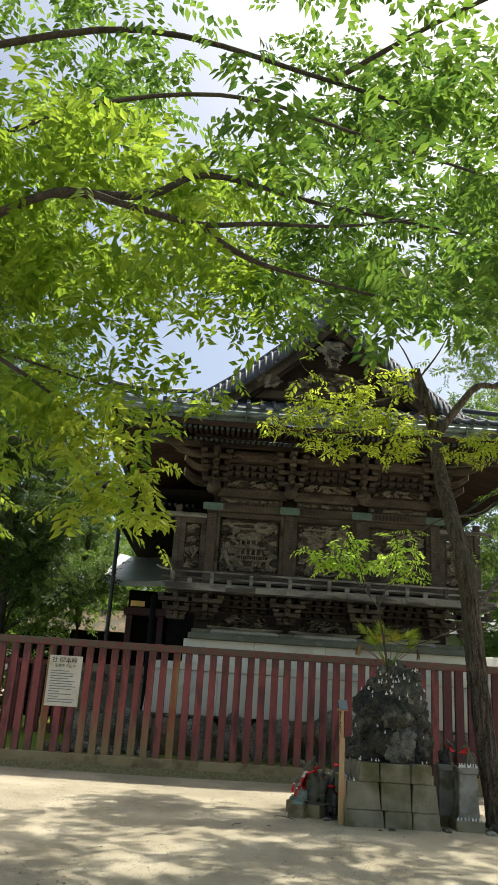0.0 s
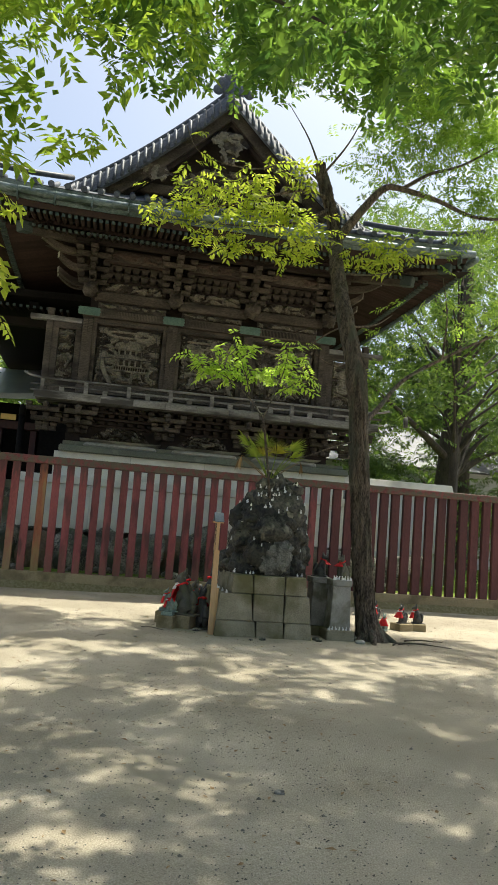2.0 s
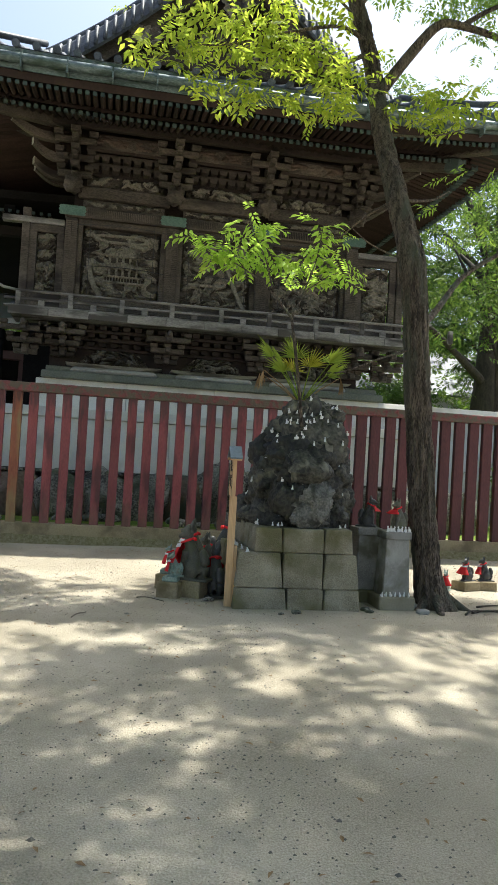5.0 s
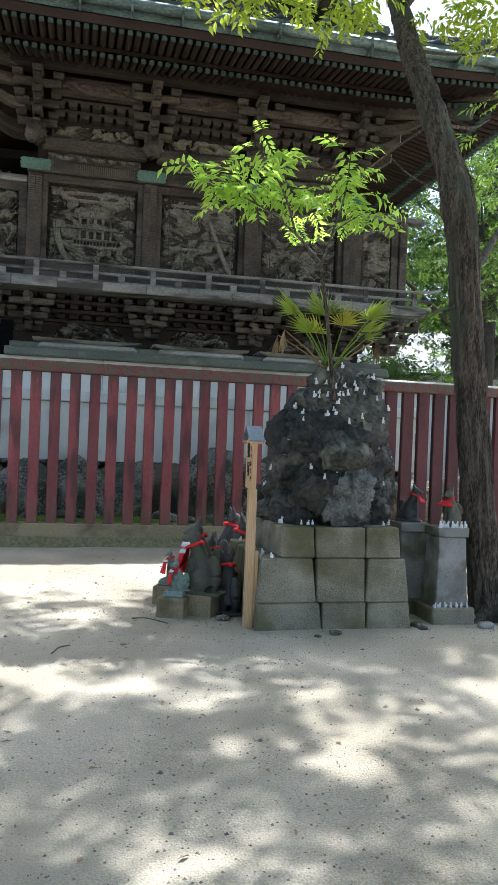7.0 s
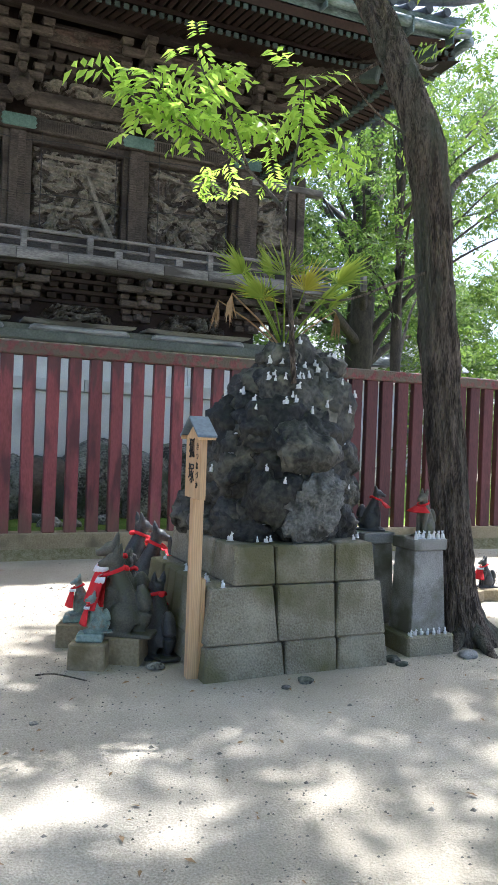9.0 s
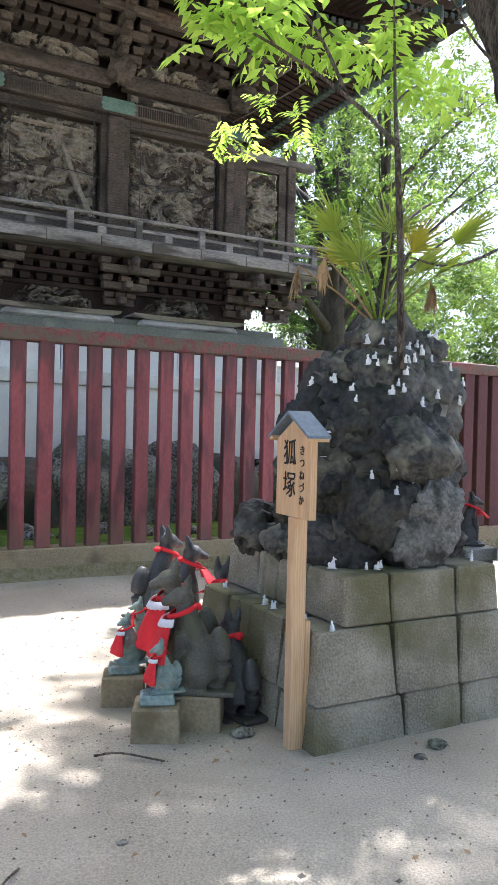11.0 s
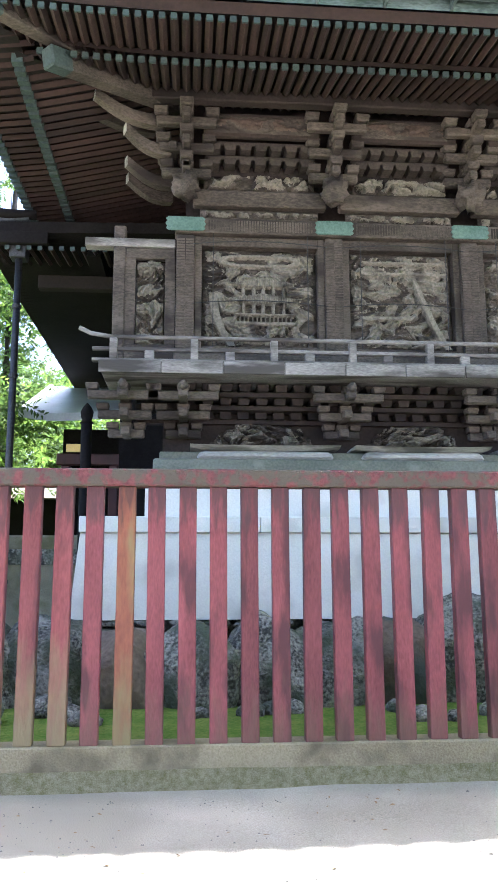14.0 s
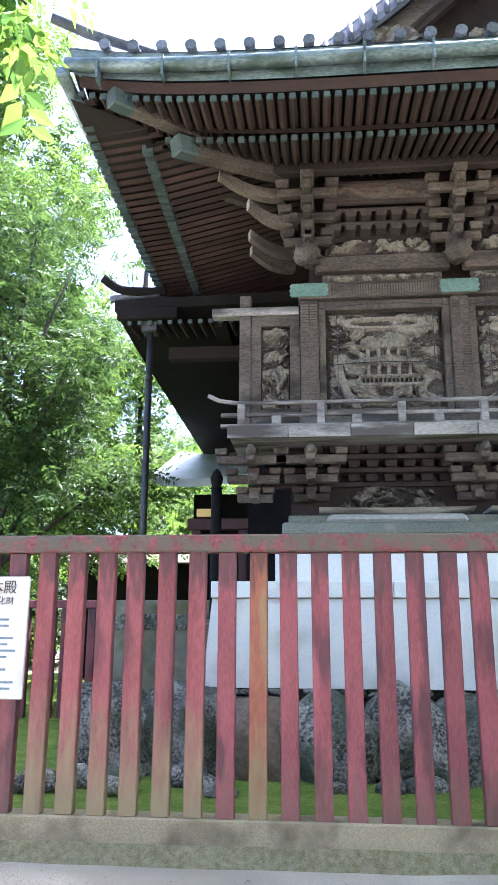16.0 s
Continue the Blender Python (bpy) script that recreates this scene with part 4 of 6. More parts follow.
ppart("podium_footing", box_bm(-1.3, 5.8, 16.85, 23.2, 0.14, 1.038), M_rock, "rough dark footing")
for k in range(5):
    a = -1.47 + k * 1.50
    b = min(a + 1.494, 6.0)
    bm = box_bm(a, b, 16.62, 23.4, 1.04, 1.90, 0.0, (0, 0.06))
    if k == 0:
        for v in bm.verts:
            if v.co.z > 1.5 and v.co.x < -1.4:
                v.co.x += 0.08
    ppart("podium_block", bm, M_white)
for k in range(4):
    a = -1.40 + k * 1.84
    ppart("podium_cap", box_bm(a, min(a + 1.833, 5.95), 16.64, 23.3, 1.906, 2.07, 0.008), M_white)
for k in range(4):
    a = -0.76 + k * 1.52
    ppart("podium_upper_block", box_bm(a, min(a + 1.513, 5.3), 16.90, 23.0, 2.072, 2.56, 0.006), M_white)
ppart("podium_ledge", box_bm(-0.68, 5.36, 16.80, 23.1, 2.562, 2.698, 0.02, (0.0, 0.05)), M_ledge, "pale green stone ledge")

# ---- trees ----


def branch(parent, pts, r0, r1, mat, name="limb", n=8, k=5, rough=0.0):
    line = curve_pts(pts, k)
    rad = grow(r0, r1, len(line))
    bm = tube_bm(line, rad, n)
    if rough:
        for v in bm.verts:
            v.co += noise.noise_vector(v.co * 3.0) * rough
    return part(name, bm, mat, parent, "", True)


def crown(parent, name, clumps, per_m3, leaf, mat, seed, pairs=5, spread=0.16, droop=0.35, wide=0.36, gaps=0.0, gap_scale=0.9, label=""):
    """Leafy sprays filling ellipsoids (x, y, z, rx, ry, rz), thinned by a noise so that the outline is uneven."""
    rng = np.random.default_rng(seed)
    C = []
    for x, y, z, a, b, c in clumps:
        n = max(3, int(per_m3 * a * b * c * 4.19))
        p = rng.normal(0, 1, (n, 3))
        p = p / np.linalg.norm(p, axis=1, keepdims=True) * rng.uniform(0, 1, (n, 1)) ** 0.42
        for q in p:
            w = Vector((x + q[0] * a, y + q[1] * b, z + q[2] * c))
            if gaps == 0 or noise.noise(w * gap_scale + Vector((seed, 0, 0))) > gaps:
                C.append(tuple(w))
    P, D, N, L = sprays(rng, C, 1, leaf, pairs, droop, spread)
    return part(name, leaves_mesh(name, P, D, N, L, mat, wide), None, parent, label)


# leaning locust tree beside the mound
locust = thing("locust_tree", "leaning tree with furrowed bark and yellow-green compound leaves", "tree")
trunk_pts = [(3.80, 10.74, -0.05), (3.72, 10.75, 0.25), (3.64, 10.78, 0.9), (3.54, 10.87, 2.2), (3.46, 10.96, 3.4), (3.36, 11.30, 4.3), (3.35, 11.80, 5.1), (3.44, 12.40, 5.95), (3.32, 12.52, 6.6), (3.15, 12.60, 7.2)]
line = curve_pts(trunk_pts, 30)
bm = bmesh.new()
rad = []
for i, p in enumerate(line):
    u = p.z
    r = 0.126 - 0.012 * max(u - 3, 0) + 0.10 * max(0, 1 - u / 0.45) ** 2 + 0.02 * math.exp(-((u - 3.45) / 0.16) ** 2)
    rad.append(max(r, 0.09))
tube(bm, line, rad, 64)
for v in bm.verts:
    axis = min(line, key=lambda q: abs(q.z - v.co.z))
    d = Vector((v.co.x - axis.x, v.co.y - axis.y, 0))
    ang = math.atan2(d.y, d.x)
    f = noise.noise(Vector((math.cos(ang) * 7.5, math.sin(ang) * 7.5, v.co.z * 2.2))) + 0.6 * noise.noise(Vector((math.cos(ang) * 14, math.sin(ang) * 14, v.co.z * 5)))
    v.co += d.normalized() * f * 0.026
part("trunk", bm, M_bark, locust, "grey-brown furrowed trunk, broken off at the top", True)
for k in range(9):
    a = k * 0.7 + 0.3
    ln = rnd.uniform(0.25, 0.6)
    g = [(3.78 + math.cos(a) * q, 10.74 + math.sin(a) * q, 0.16 - 0.24 * q / ln + 0.02) for q in (0.1, ln * 0.5, ln)]
    branch(locust, g, 0.07, 0.02, M_bark, "root", 7, 3)
limbs = [
    ([(3.43, 12.35, 5.85), (3.88, 12.4, 6.5), (4.2, 12.4, 6.88), (4.5, 12.4, 6.92), (5.1, 12.35, 6.8), (5.8, 12.3, 6.6), (6.8, 12.2, 6.7)], 0.075, 0.02),
    ([(4.5, 12.4, 6.92), (5.0, 12.5, 7.3), (5.6, 12.6, 7.6), (6.4, 12.8, 8.2)], 0.035, 0.012),
    ([(3.3, 12.5, 6.6), (2.9, 12.3, 6.6), (2.2, 12.0, 6.25), (1.5, 11.9, 5.95), (0.7, 11.8, 5.8)], 0.03, 0.006),
    ([(3.3, 12.45, 6.4), (2.8, 12.1, 6.0), (2.2, 11.9, 5.75), (1.4, 11.7, 5.6)], 0.03, 0.006),
    ([(3.25, 12.5, 6.8), (2.7, 12.3, 7.0), (2.0, 12.1, 6.7), (1.2, 11.9, 6.7), (0.9, 11.8, 7.1)], 0.02, 0.004),
    ([(3.2, 12.55, 7.0), (2.9, 12.4, 7.5), (2.5, 12.2, 7.9)], 0.02, 0.004),
    ([(3.2, 12.55, 7.0), (3.6, 12.5, 7.6), (3.9, 12.5, 8.3)], 0.022, 0.004),
    ([(3.52, 10.95, 2.75), (3.95, 11.4, 3.15), (4.5, 11.9, 3.7), (5.2, 12.1, 4.15), (6.0, 12.3, 4.6), (7.2, 12.6, 5.2)], 0.04, 0.014),
    ([(3.5, 10.9, 2.6), (3.1, 10.7, 2.45), (2.6, 10.6, 2.25), (2.3, 10.7, 2.3)], 0.012, 0.004),
    ([(3.45, 11.0, 3.5), (3.0, 10.9, 3.6), (2.7, 10.8, 3.75)], 0.012, 0.004),
    ([(5.2, 12.1, 4.15), (5.2, 12.0, 4.8), (5.1, 12.0, 5.4)], 0.02, 0.005),
    ([(3.37, 11.2, 4.2), (3.9, 11.6, 4.4), (4.3, 12.0, 4.7)], 0.02, 0.005),
    ([(3.4, 11.9, 5.2), (4.0, 12.0, 5.3), (4.6, 12.0, 5.5)], 0.018, 0.004),
]
for pts, a, b in limbs:
    branch(locust, pts, a, b, M_bark)
yellow = [(0.62, 11.7, 5.75, .22, .3, .18), (1.05, 11.7, 5.6, .3, .35, .22), (1.2, 11.8, 6.15, .28, .35, .2), (1.7, 11.8, 6.0, .35, .4, .22), (1.75, 11.7, 5.5, .4, .35, .2), (2.05, 11.9, 6.4, .3, .35, .18), (2.3, 11.9, 5.95, .38, .4, .25), (2.5, 11.7, 5.45, .35, .35, .16), (2.85, 11.8, 5.6, .3, .35, .3), (1.25, 11.9, 6.65, .2, .3, .12), (3.75, 11.9, 5.5, .35, .35, .18), (4.3, 11.9, 5.7, .3, .35, .22), (2.6, 12.1, 6.8, .3, .3, .2)]
crown(locust, "crown", yellow, 230, 0.125, M_leafyel, 3, 5, 0.10, 0.3, 0.40, 0.0, label="yellow-green lower sprays")
green = [(4.9, 12.5, 6.95, .35, .35, .2), (5.6, 12.4, 6.55, .4, .4, .2), (6.2, 12.4, 6.35, .4, .4, .2), (6.6, 12.5, 6.8, .4, .4, .25), (4.0, 12.5, 7.5, .45, .4, .3), (4.6, 12.6, 7.6, .5, .5, .45), (5.2, 12.7, 7.9, .6, .6, .5), (5.7, 12.6, 7.2, .5, .5, .35), (6.3, 12.6, 7.0, .5, .6, .4), (5.0, 12.6, 8.7, .8, .7, .5), (6.2, 12.9, 8.4, .9, .8, .7), (7.0, 12.6, 7.6, .7, .7, .6)]
branch(locust, [(3.37, 11.2, 4.25), (3.3, 12.2, 4.3), (3.1, 13.0, 4.15), (2.75, 13.4, 3.95)], 0.014, 0.004, M_bark)
crown(locust, "crown", [(2.74, 13.5, 3.92, .14, .14, .08), (2.92, 13.5, 4.05, .14, .14, .08), (3.08, 13.4, 4.22, .12, .12, .10), (2.96, 13.5, 3.74, .13, .12, .08), (3.2, 13.3, 3.9, .12, .12, .08), (3.22, 13.0, 4.42, .14, .14, .08), (3.3, 13.2, 4.12, .12, .12, .08)], 700, 0.10, M_lime, 6, 6, 0.03, 0.45, 0.34, label="young pinnate leaves on a drooping twig")
crown(locust, "crown", green, 165, 0.105, M_leaffresh, 4, 6, 0.14, 0.35, 0.34, label="upper feathery sprays")
lowc = [(4.1, 11.9, 4.35, .22, .3, .2), (4.35, 12.0, 4.8, .2, .3, .15), (4.7, 12.0, 4.4, .3, .3, .15), (5.0, 12.0, 4.9, .35, .4, .2), (5.2, 12.0, 5.55, .3, .3, .15), (5.7, 12.2, 4.9, .5, .5, .3), (6.3, 12.3, 5.2, .5, .5, .4), (3.9, 11.5, 3.9, .2, .3, .12)]
crown(locust, "crown", lowc, 80, 0.10, M_leaffresh, 5, 6, 0.10, 0.3, 0.34)

# zelkova that overhangs the walk
zel = thing("zelkova_tree", "tall zelkova overhanging the yard, backlit green leaves", "tree")
branch(zel, [(-4.6, 6.6, -0.1), (-4.5, 6.6, 1.5), (-4.4, 6.7, 3.5), (-4.1, 6.8, 6.0), (-3.6, 6.8, 9.0)], 0.34, 0.16, M_darkbark, "trunk", 18, 8, 0.03)
for pts, a, b in (
    ([(-4.3, 6.6, 4.1), (-2.6, 5.6, 4.75), (-1.5, 5.0, 4.98), (-0.9, 4.95, 4.88), (-0.38, 4.95, 4.77), (0.1, 5.0, 4.85), (0.7, 5.1, 4.95), (1.3, 5.3, 5.2)], 0.042, 0.008),
    ([(-0.38, 4.95, 4.77), (-0.15, 5.15, 4.72), (0.18, 5.4, 4.73), (0.9, 5.7, 4.75), (1.6, 6.0, 4.8)], 0.03, 0.008),
    ([(-1.5, 5.0, 4.98), (-0.8, 5.1, 5.1), (-0.35, 5.2, 5.4), (0.6, 5.4, 5.35), (1.9, 5.6, 5.3)], 0.04, 0.01),
    ([(-4.1, 6.8, 5.8), (-2.2, 6.6, 7.0), (-0.4, 6.4, 7.3), (1.2, 6.4, 6.9), (3.0, 6.6, 6.6), (4.4, 6.8, 6.9)], 0.03, 0.008),
    ([(-3.8, 6.8, 7.8), (-1.5, 7.5, 9.2), (1.0, 8.6, 9.7), (3.5, 9.4, 9.8), (6.0, 9.8, 9.9)], 0.045, 0.015),
    ([(1.0, 8.6, 9.7), (2.4, 7.2, 9.6), (4.5, 5.8, 9.7)], 0.04, 0.015),
    ([(-4.2, 6.7, 4.6), (-2.8, 6.2, 4.4), (-1.8, 6.0, 3.9), (-0.9, 5.8, 3.25)], 0.04, 0.006),
    ([(-2.8, 6.2, 4.4), (-1.7, 6.6, 4.2), (-0.8, 6.9, 4.1)], 0.02, 0.006),
    ([(-4.3, 6.8, 4.0), (-3.4, 8.8, 4.4), (-2.2, 10.6, 4.5), (-1.5, 11.4, 4.15)], 0.04, 0.006),
):
    branch(zel, pts, a, b, M_darkbark)
rngz = np.random.default_rng(11)
low = []
for _ in range(150):
    x, y = rngz.uniform(-3.6, 4.6), rngz.uniform(4.2, 9.3)
    zl = 1.45 + 0.50 * math.hypot(x * 0.4, y) + 0.05
    if x < -0.3:
        zl -= 0.28 * min(-x - 0.3, 1.6)
    low.append((x, y, zl + 0.3 + rngz.uniform(0, 1.9), rngz.uniform(.35, .65), rngz.uniform(.35, .6), rngz.uniform(.16, .3)))
low += [(-0.75, 5.7, 2.95, .22, .3, .28), (-0.62, 5.65, 2.75, .16, .25, .2), (-0.95, 5.8, 3.3, .3, .3, .25), (-1.5, 6.0, 3.7, .4, .4, .3), (-0.7, 6.4, 4.05, .4, .4, .16), (-1.9, 6.4, 3.6, .35, .4, .3), (-2.2, 6.8, 4.2, .5, .5, .3), (-0.25, 7.0, 4.15, .35, .4, .14), (-1.3, 6.8, 4.3, .5, .5, .25), (-2.3, 7.2, 3.4, .4, .4, .4), (-2.6, 7.6, 2.9, .4, .4, .4)]
# sunlit sprays get lighter leaf colours, the shady ones darker: light by colour
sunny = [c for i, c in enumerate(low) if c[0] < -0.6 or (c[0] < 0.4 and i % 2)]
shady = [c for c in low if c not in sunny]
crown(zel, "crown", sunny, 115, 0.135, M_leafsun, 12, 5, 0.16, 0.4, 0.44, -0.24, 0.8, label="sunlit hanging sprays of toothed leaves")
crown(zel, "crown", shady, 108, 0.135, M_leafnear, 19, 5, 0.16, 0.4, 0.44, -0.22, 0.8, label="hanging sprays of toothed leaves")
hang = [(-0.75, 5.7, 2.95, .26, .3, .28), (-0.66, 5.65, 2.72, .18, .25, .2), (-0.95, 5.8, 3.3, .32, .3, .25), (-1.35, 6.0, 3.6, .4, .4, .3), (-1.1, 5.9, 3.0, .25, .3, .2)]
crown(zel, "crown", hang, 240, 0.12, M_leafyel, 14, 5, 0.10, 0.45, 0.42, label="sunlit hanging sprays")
corner = [(-1.60, 11.5, 4.20, .17, .2, .18), (-1.52, 11.5, 3.92, .12, .15, .14), (-1.72, 11.4, 4.45, .25, .25, .16), (-1.85, 11.5, 4.15, .2, .2, .2)]
crown(zel, "crown", corner, 420, 0.14, M_leafnear, 15, 3, 0.07, 0.7, 0.5, label="sunlit yellow spray of broad leaves")
high = []
rngc = np.random.default_rng(17)
# over: clumps added up the sun's line, to dapple the yard below with shade
over = []
for x0, x1, y0, y1, n in ((4.6, 5.8, 13.0, 14.4, 11), (1.8, 2.6, 13.2, 14.6, 7), (4.9, 7.2, 8.0, 10.8, 19)):
    for _ in range(n):
        over.append((rngc.uniform(x0, x1), rngc.uniform(y0, y1), rngc.uniform(9.3, 10.3), rngc.uniform(.4, .7), rngc.uniform(.4, .7), rngc.uniform(.2, .3)))
crown(zel, "crown", over, 75, 0.17, M_leafnear, 18, 5, 0.2, 0.3, 0.5)
for _ in range(300):
    x, y = rngz.uniform(-4.5, 9.5), rngz.uniform(-1.5, 14.7)
    if (x < 1.0 or x > 8) and y > 12.5 or 3.2 < x < 4.7 and 12.2 < y < 13.3:
        continue
    high.append((x, y, rngz.uniform(9.0, 10.6), rngz.uniform(.6, 1.0), rngz.uniform(.6, 1.0), rngz.uniform(.2, .35)))
crown(zel, "crown", high, 42, 0.17, M_leafnear, 13, 5, 0.25, 0.3, 0.5, -0.10, 0.6, label="upper canopy")


def tree(name, label, x, y, h, r, clumps, leaf_mat, bark, seed, density, leaf, pairs=5, wide=0.4, lean=(0, 0), gaps=-0.2, spread=0.25):
    t = thing(name, label, "tree")
    top = Vector((x + lean[0], y + lean[1], h))
    branch(t, [(x, y, -0.05), (x + lean[0] * 0.2, y + lean[1] * 0.2, h * 0.3), (x + lean[0] * 0.6, y + lean[1] * 0.6, h * 0.65), top], r, r * 0.3, bark, "trunk", 14, 6, 0.03)
    rr = random.Random(seed)
    for c in clumps[:: max(1, len(clumps) // 14)]:
        z0 = max(0.8, min(h * 0.9, c[2] * rr.uniform(0.55, 0.8)))
        u = z0 / h
        s = Vector((x + lean[0] * u, y + lean[1] * u, z0))
        m = s.lerp(Vector(c[:3]), 0.5) + Vector((0, 0, rr.uniform(0.0, 0.4)))
        branch(t, [s, m, c[:3]], r * 0.3, 0.012, bark, "limb", 6, 4)
    crown(t, "crown", clumps, density, leaf, leaf_mat, seed, pairs, spread, 0.35, wide, gaps, 0.5)
    return t


def cloud(seed, x0, x1, y0, y1, z0, z1, n, r=(0.6, 1.1)):
    g = np.random.default_rng(seed)
    return [(g.uniform(x0, x1), g.uniform(y0, y1), g.uniform(z0, z1), g.uniform(*r), g.uniform(*r), g.uniform(*r) * 0.55) for _ in range(n)]


tree("maple_tree", "dark-trunked tree with layered green foliage beyond the fence", 10.9, 24.0, 11, 0.48, cloud(21, 7.0, 14.5, 21.5, 26.5, 2.6, 6.2, 46) + cloud(22, 8.0, 15, 22, 27, 6.2, 13.0, 60), M_leaffar, M_darkbark, 21, 30, 0.17, lean=(0.7, 0.3), gaps=-0.12)
tree("pale_tree", "feathery pale green tree beyond the fence", 14.5, 30.0, 13, 0.4, cloud(23, 10, 20, 28, 33, 2.0, 8, 50, (0.9, 1.6)) + cloud(24, 9, 20, 28, 33, 8, 15, 46, (0.9, 1.6)), M_leafpale, M_darkbark, 23, 15, 0.24, gaps=-0.15)
tree("near_maple", "green-leaved tree standing close behind the fence", 8.9, 19.2, 9, 0.14, cloud(25, 7.2, 12, 17.5, 21, 4.4, 9.5, 44, (0.5, 0.9)), M_leaffar, M_darkbark, 25, 40, 0.14, gaps=-0.1)
tree("camellia_tree", "dense dark evergreen with glossy leaves", -6.2, 22.4, 7, 0.2, cloud(31, -9.0, -3.9, 20.5, 24.5, 2.6, 8.0, 64, (0.6, 1.0)) + cloud(32, -8.8, -5.0, 20.5, 24.5, 7.5, 10.6, 34, (0.6, 1.0)), M_leafdark, M_darkbark, 31, 85, 0.15, gaps=-0.1)
tree("evergreen_tree", "tall bright green tree behind the evergreen", -8.0, 28.0, 12, 0.25, cloud(33, -13, -4.2, 25.5, 30.5, 3.5, 10, 60, (0.9, 1.5)) + cloud(34, -14, -6.6, 25, 30, 9, 19, 84, (0.9, 1.5)), M_leaffar, M_darkbark, 33, 34, 0.2, gaps=-0.15)
tree("young_cedar", "slender pale young cedar behind the evergreens", -5.3, 29.5, 15, 0.14, [(-5.3 + 0.1 * math.sin(k), 29.5, 6 + k * 0.55, 1.3 - 0.07 * k, 1.3 - 0.07 * k, 0.35) for k in range(17)], M_leafpale, M_darkbark, 35, 40, 0.18)
tree("back_tree", "mid-green tree far behind the hall", -1.5, 36.0, 9, 0.25, cloud(37, -6, 3, 34, 38, 2.0, 9.5, 60, (1.0, 1.7)), M_leaffar, M_darkbark, 37, 11, 0.26)

# ---- fox mound ----
from mathutils.bvhtree import BVHTree

M_fox = material("dark_stone_fox", (0.058, 0.055, 0.040), (0.135, 0.127, 0.092), 5, 50, 0.6, 0.25, vary=0.15, stain=(0.095, 0.095, 0.05), stain_scale=4)
M_foxblack = material("black_stone_fox", (0.03, 0.03, 0.029), (0.08, 0.078, 0.07), 5, 50, 0.45, 0.2, vary=0.12)
M_foxgreen = material("verdigris_fox", (0.15, 0.215, 0.185), (0.29, 0.36, 0.31), 8, 60, 0.6, 0.3, vary=0.06, stain=(0.24, 0.21, 0.15), stain_scale=9, stain_at=0.6, crisp=0.2)
M_porcelain = material("white_porcelain", (0.72, 0.71, 0.69), (0.82, 0.81, 0.79), 20, 90, 0.3, 0.05, vary=0.06)
M_cloth = material("red_cloth", (0.55, 0.012, 0.015), (0.70, 0.025, 0.03), 7, 160, 0.8, 0.25, vary=0.12)
M_lace = material("white_lace", (0.66, 0.62, 0.62), (0.78, 0.74, 0.74), 30, 120, 0.9, 0.4, vary=0.03)
M_block = material("worn_concrete_block", (0.23, 0.18, 0.10), (0.38, 0.305, 0.185), 4, 60, 0.9, 0.35, vary=0.1, stain=(0.165, 0.13, 0.065), stain_scale=4)
M_ink = material("black_ink", (0.012, 0.011, 0.01), (0.02, 0.018, 0.016), 5, 50, 0.7, 0.0, vary=0)
M_palm = leaf_material("palm_leaf", (0.10, 0.17, 0.02), (0.22, 0.28, 0.04), 0.4)
M_dry = material("dry_frond", (0.22, 0.13, 0.06), (0.36, 0.24, 0.12), 8, 50, 0.9, 0.2, vary=0.2)
M_tin = material("blue_grey_sheet_metal", (0.11, 0.145, 0.175), (0.19, 0.235, 0.275), 5, 40, 0.6, 0.1, metal=0.1, vary=0.05)
M_paper = material("weathered_white_board", (0.52, 0.50, 0.45), (0.64, 0.62, 0.57), 3, 40, 0.6, 0.05, vary=0, stain=(0.45, 0.38, 0.30), stain_scale=5, stain_at=0.66)

plinth = thing("stone_plinth", "mossy granite block plinth of the fox mound", "plinth", pose(2.36, 11.0, 0))
for tier, (x0, x1, y0, y1, z0, z1, tx, cutx, cuty) in enumerate((
        (1.69, 2.90, 10.38, 11.66, -0.02, 0.215, 0.02, (0.42, 0.70), (0.35, 0.7)),
        (1.705, 2.88, 10.395, 11.62, 0.218, 0.535, 0.03, (0.38, 0.70), (0.3, 0.55, 0.8)),
        (1.87, 2.82, 10.44, 11.58, 0.538, 0.765, 0.015, (0.29, 0.70), (0.55, 0.85)))):
    ex = [0, *cutx, 1]
    for a, b in zip(ex, ex[1:]):
        xa, xb = x0 + (x1 - x0) * a, x0 + (x1 - x0) * b
        for ya, yb in ((y0, y0 + 0.34), (y1 - 0.34, y1)):
            part("block", box_bm(xa - 2.36 + 0.002, xb - 2.36 - 0.002, ya - 11, yb - 11, z0, z1 + rnd.uniform(-0.004, 0.002), 0.009, (tx if a == 0 or b == 1 else 0.0, tx)), M_plinth, plinth)
    ey = [0, *cuty, 1]
    for a, b in zip(ey, ey[1:]):
        ya, yb = y0 + 0.345 + (y1 - y0 - 0.69) * a, y0 + 0.345 + (y1 - y0 - 0.69) * b
        for xa, xb in ((x0, x0 + 0.3), (x1 - 0.3, x1)):
            part("block", box_bm(xa - 2.36, xb - 2.36, ya - 11 + 0.004, yb - 11 - 0.004, z0, z1 + rnd.uniform(-0.004, 0.002), 0.009, (tx, 0)), M_plinth, plinth)
part("plinth_fill", box_bm(-0.36, 0.32, -0.4, 0.4, 0.0, 0.74), M_plinth, plinth)


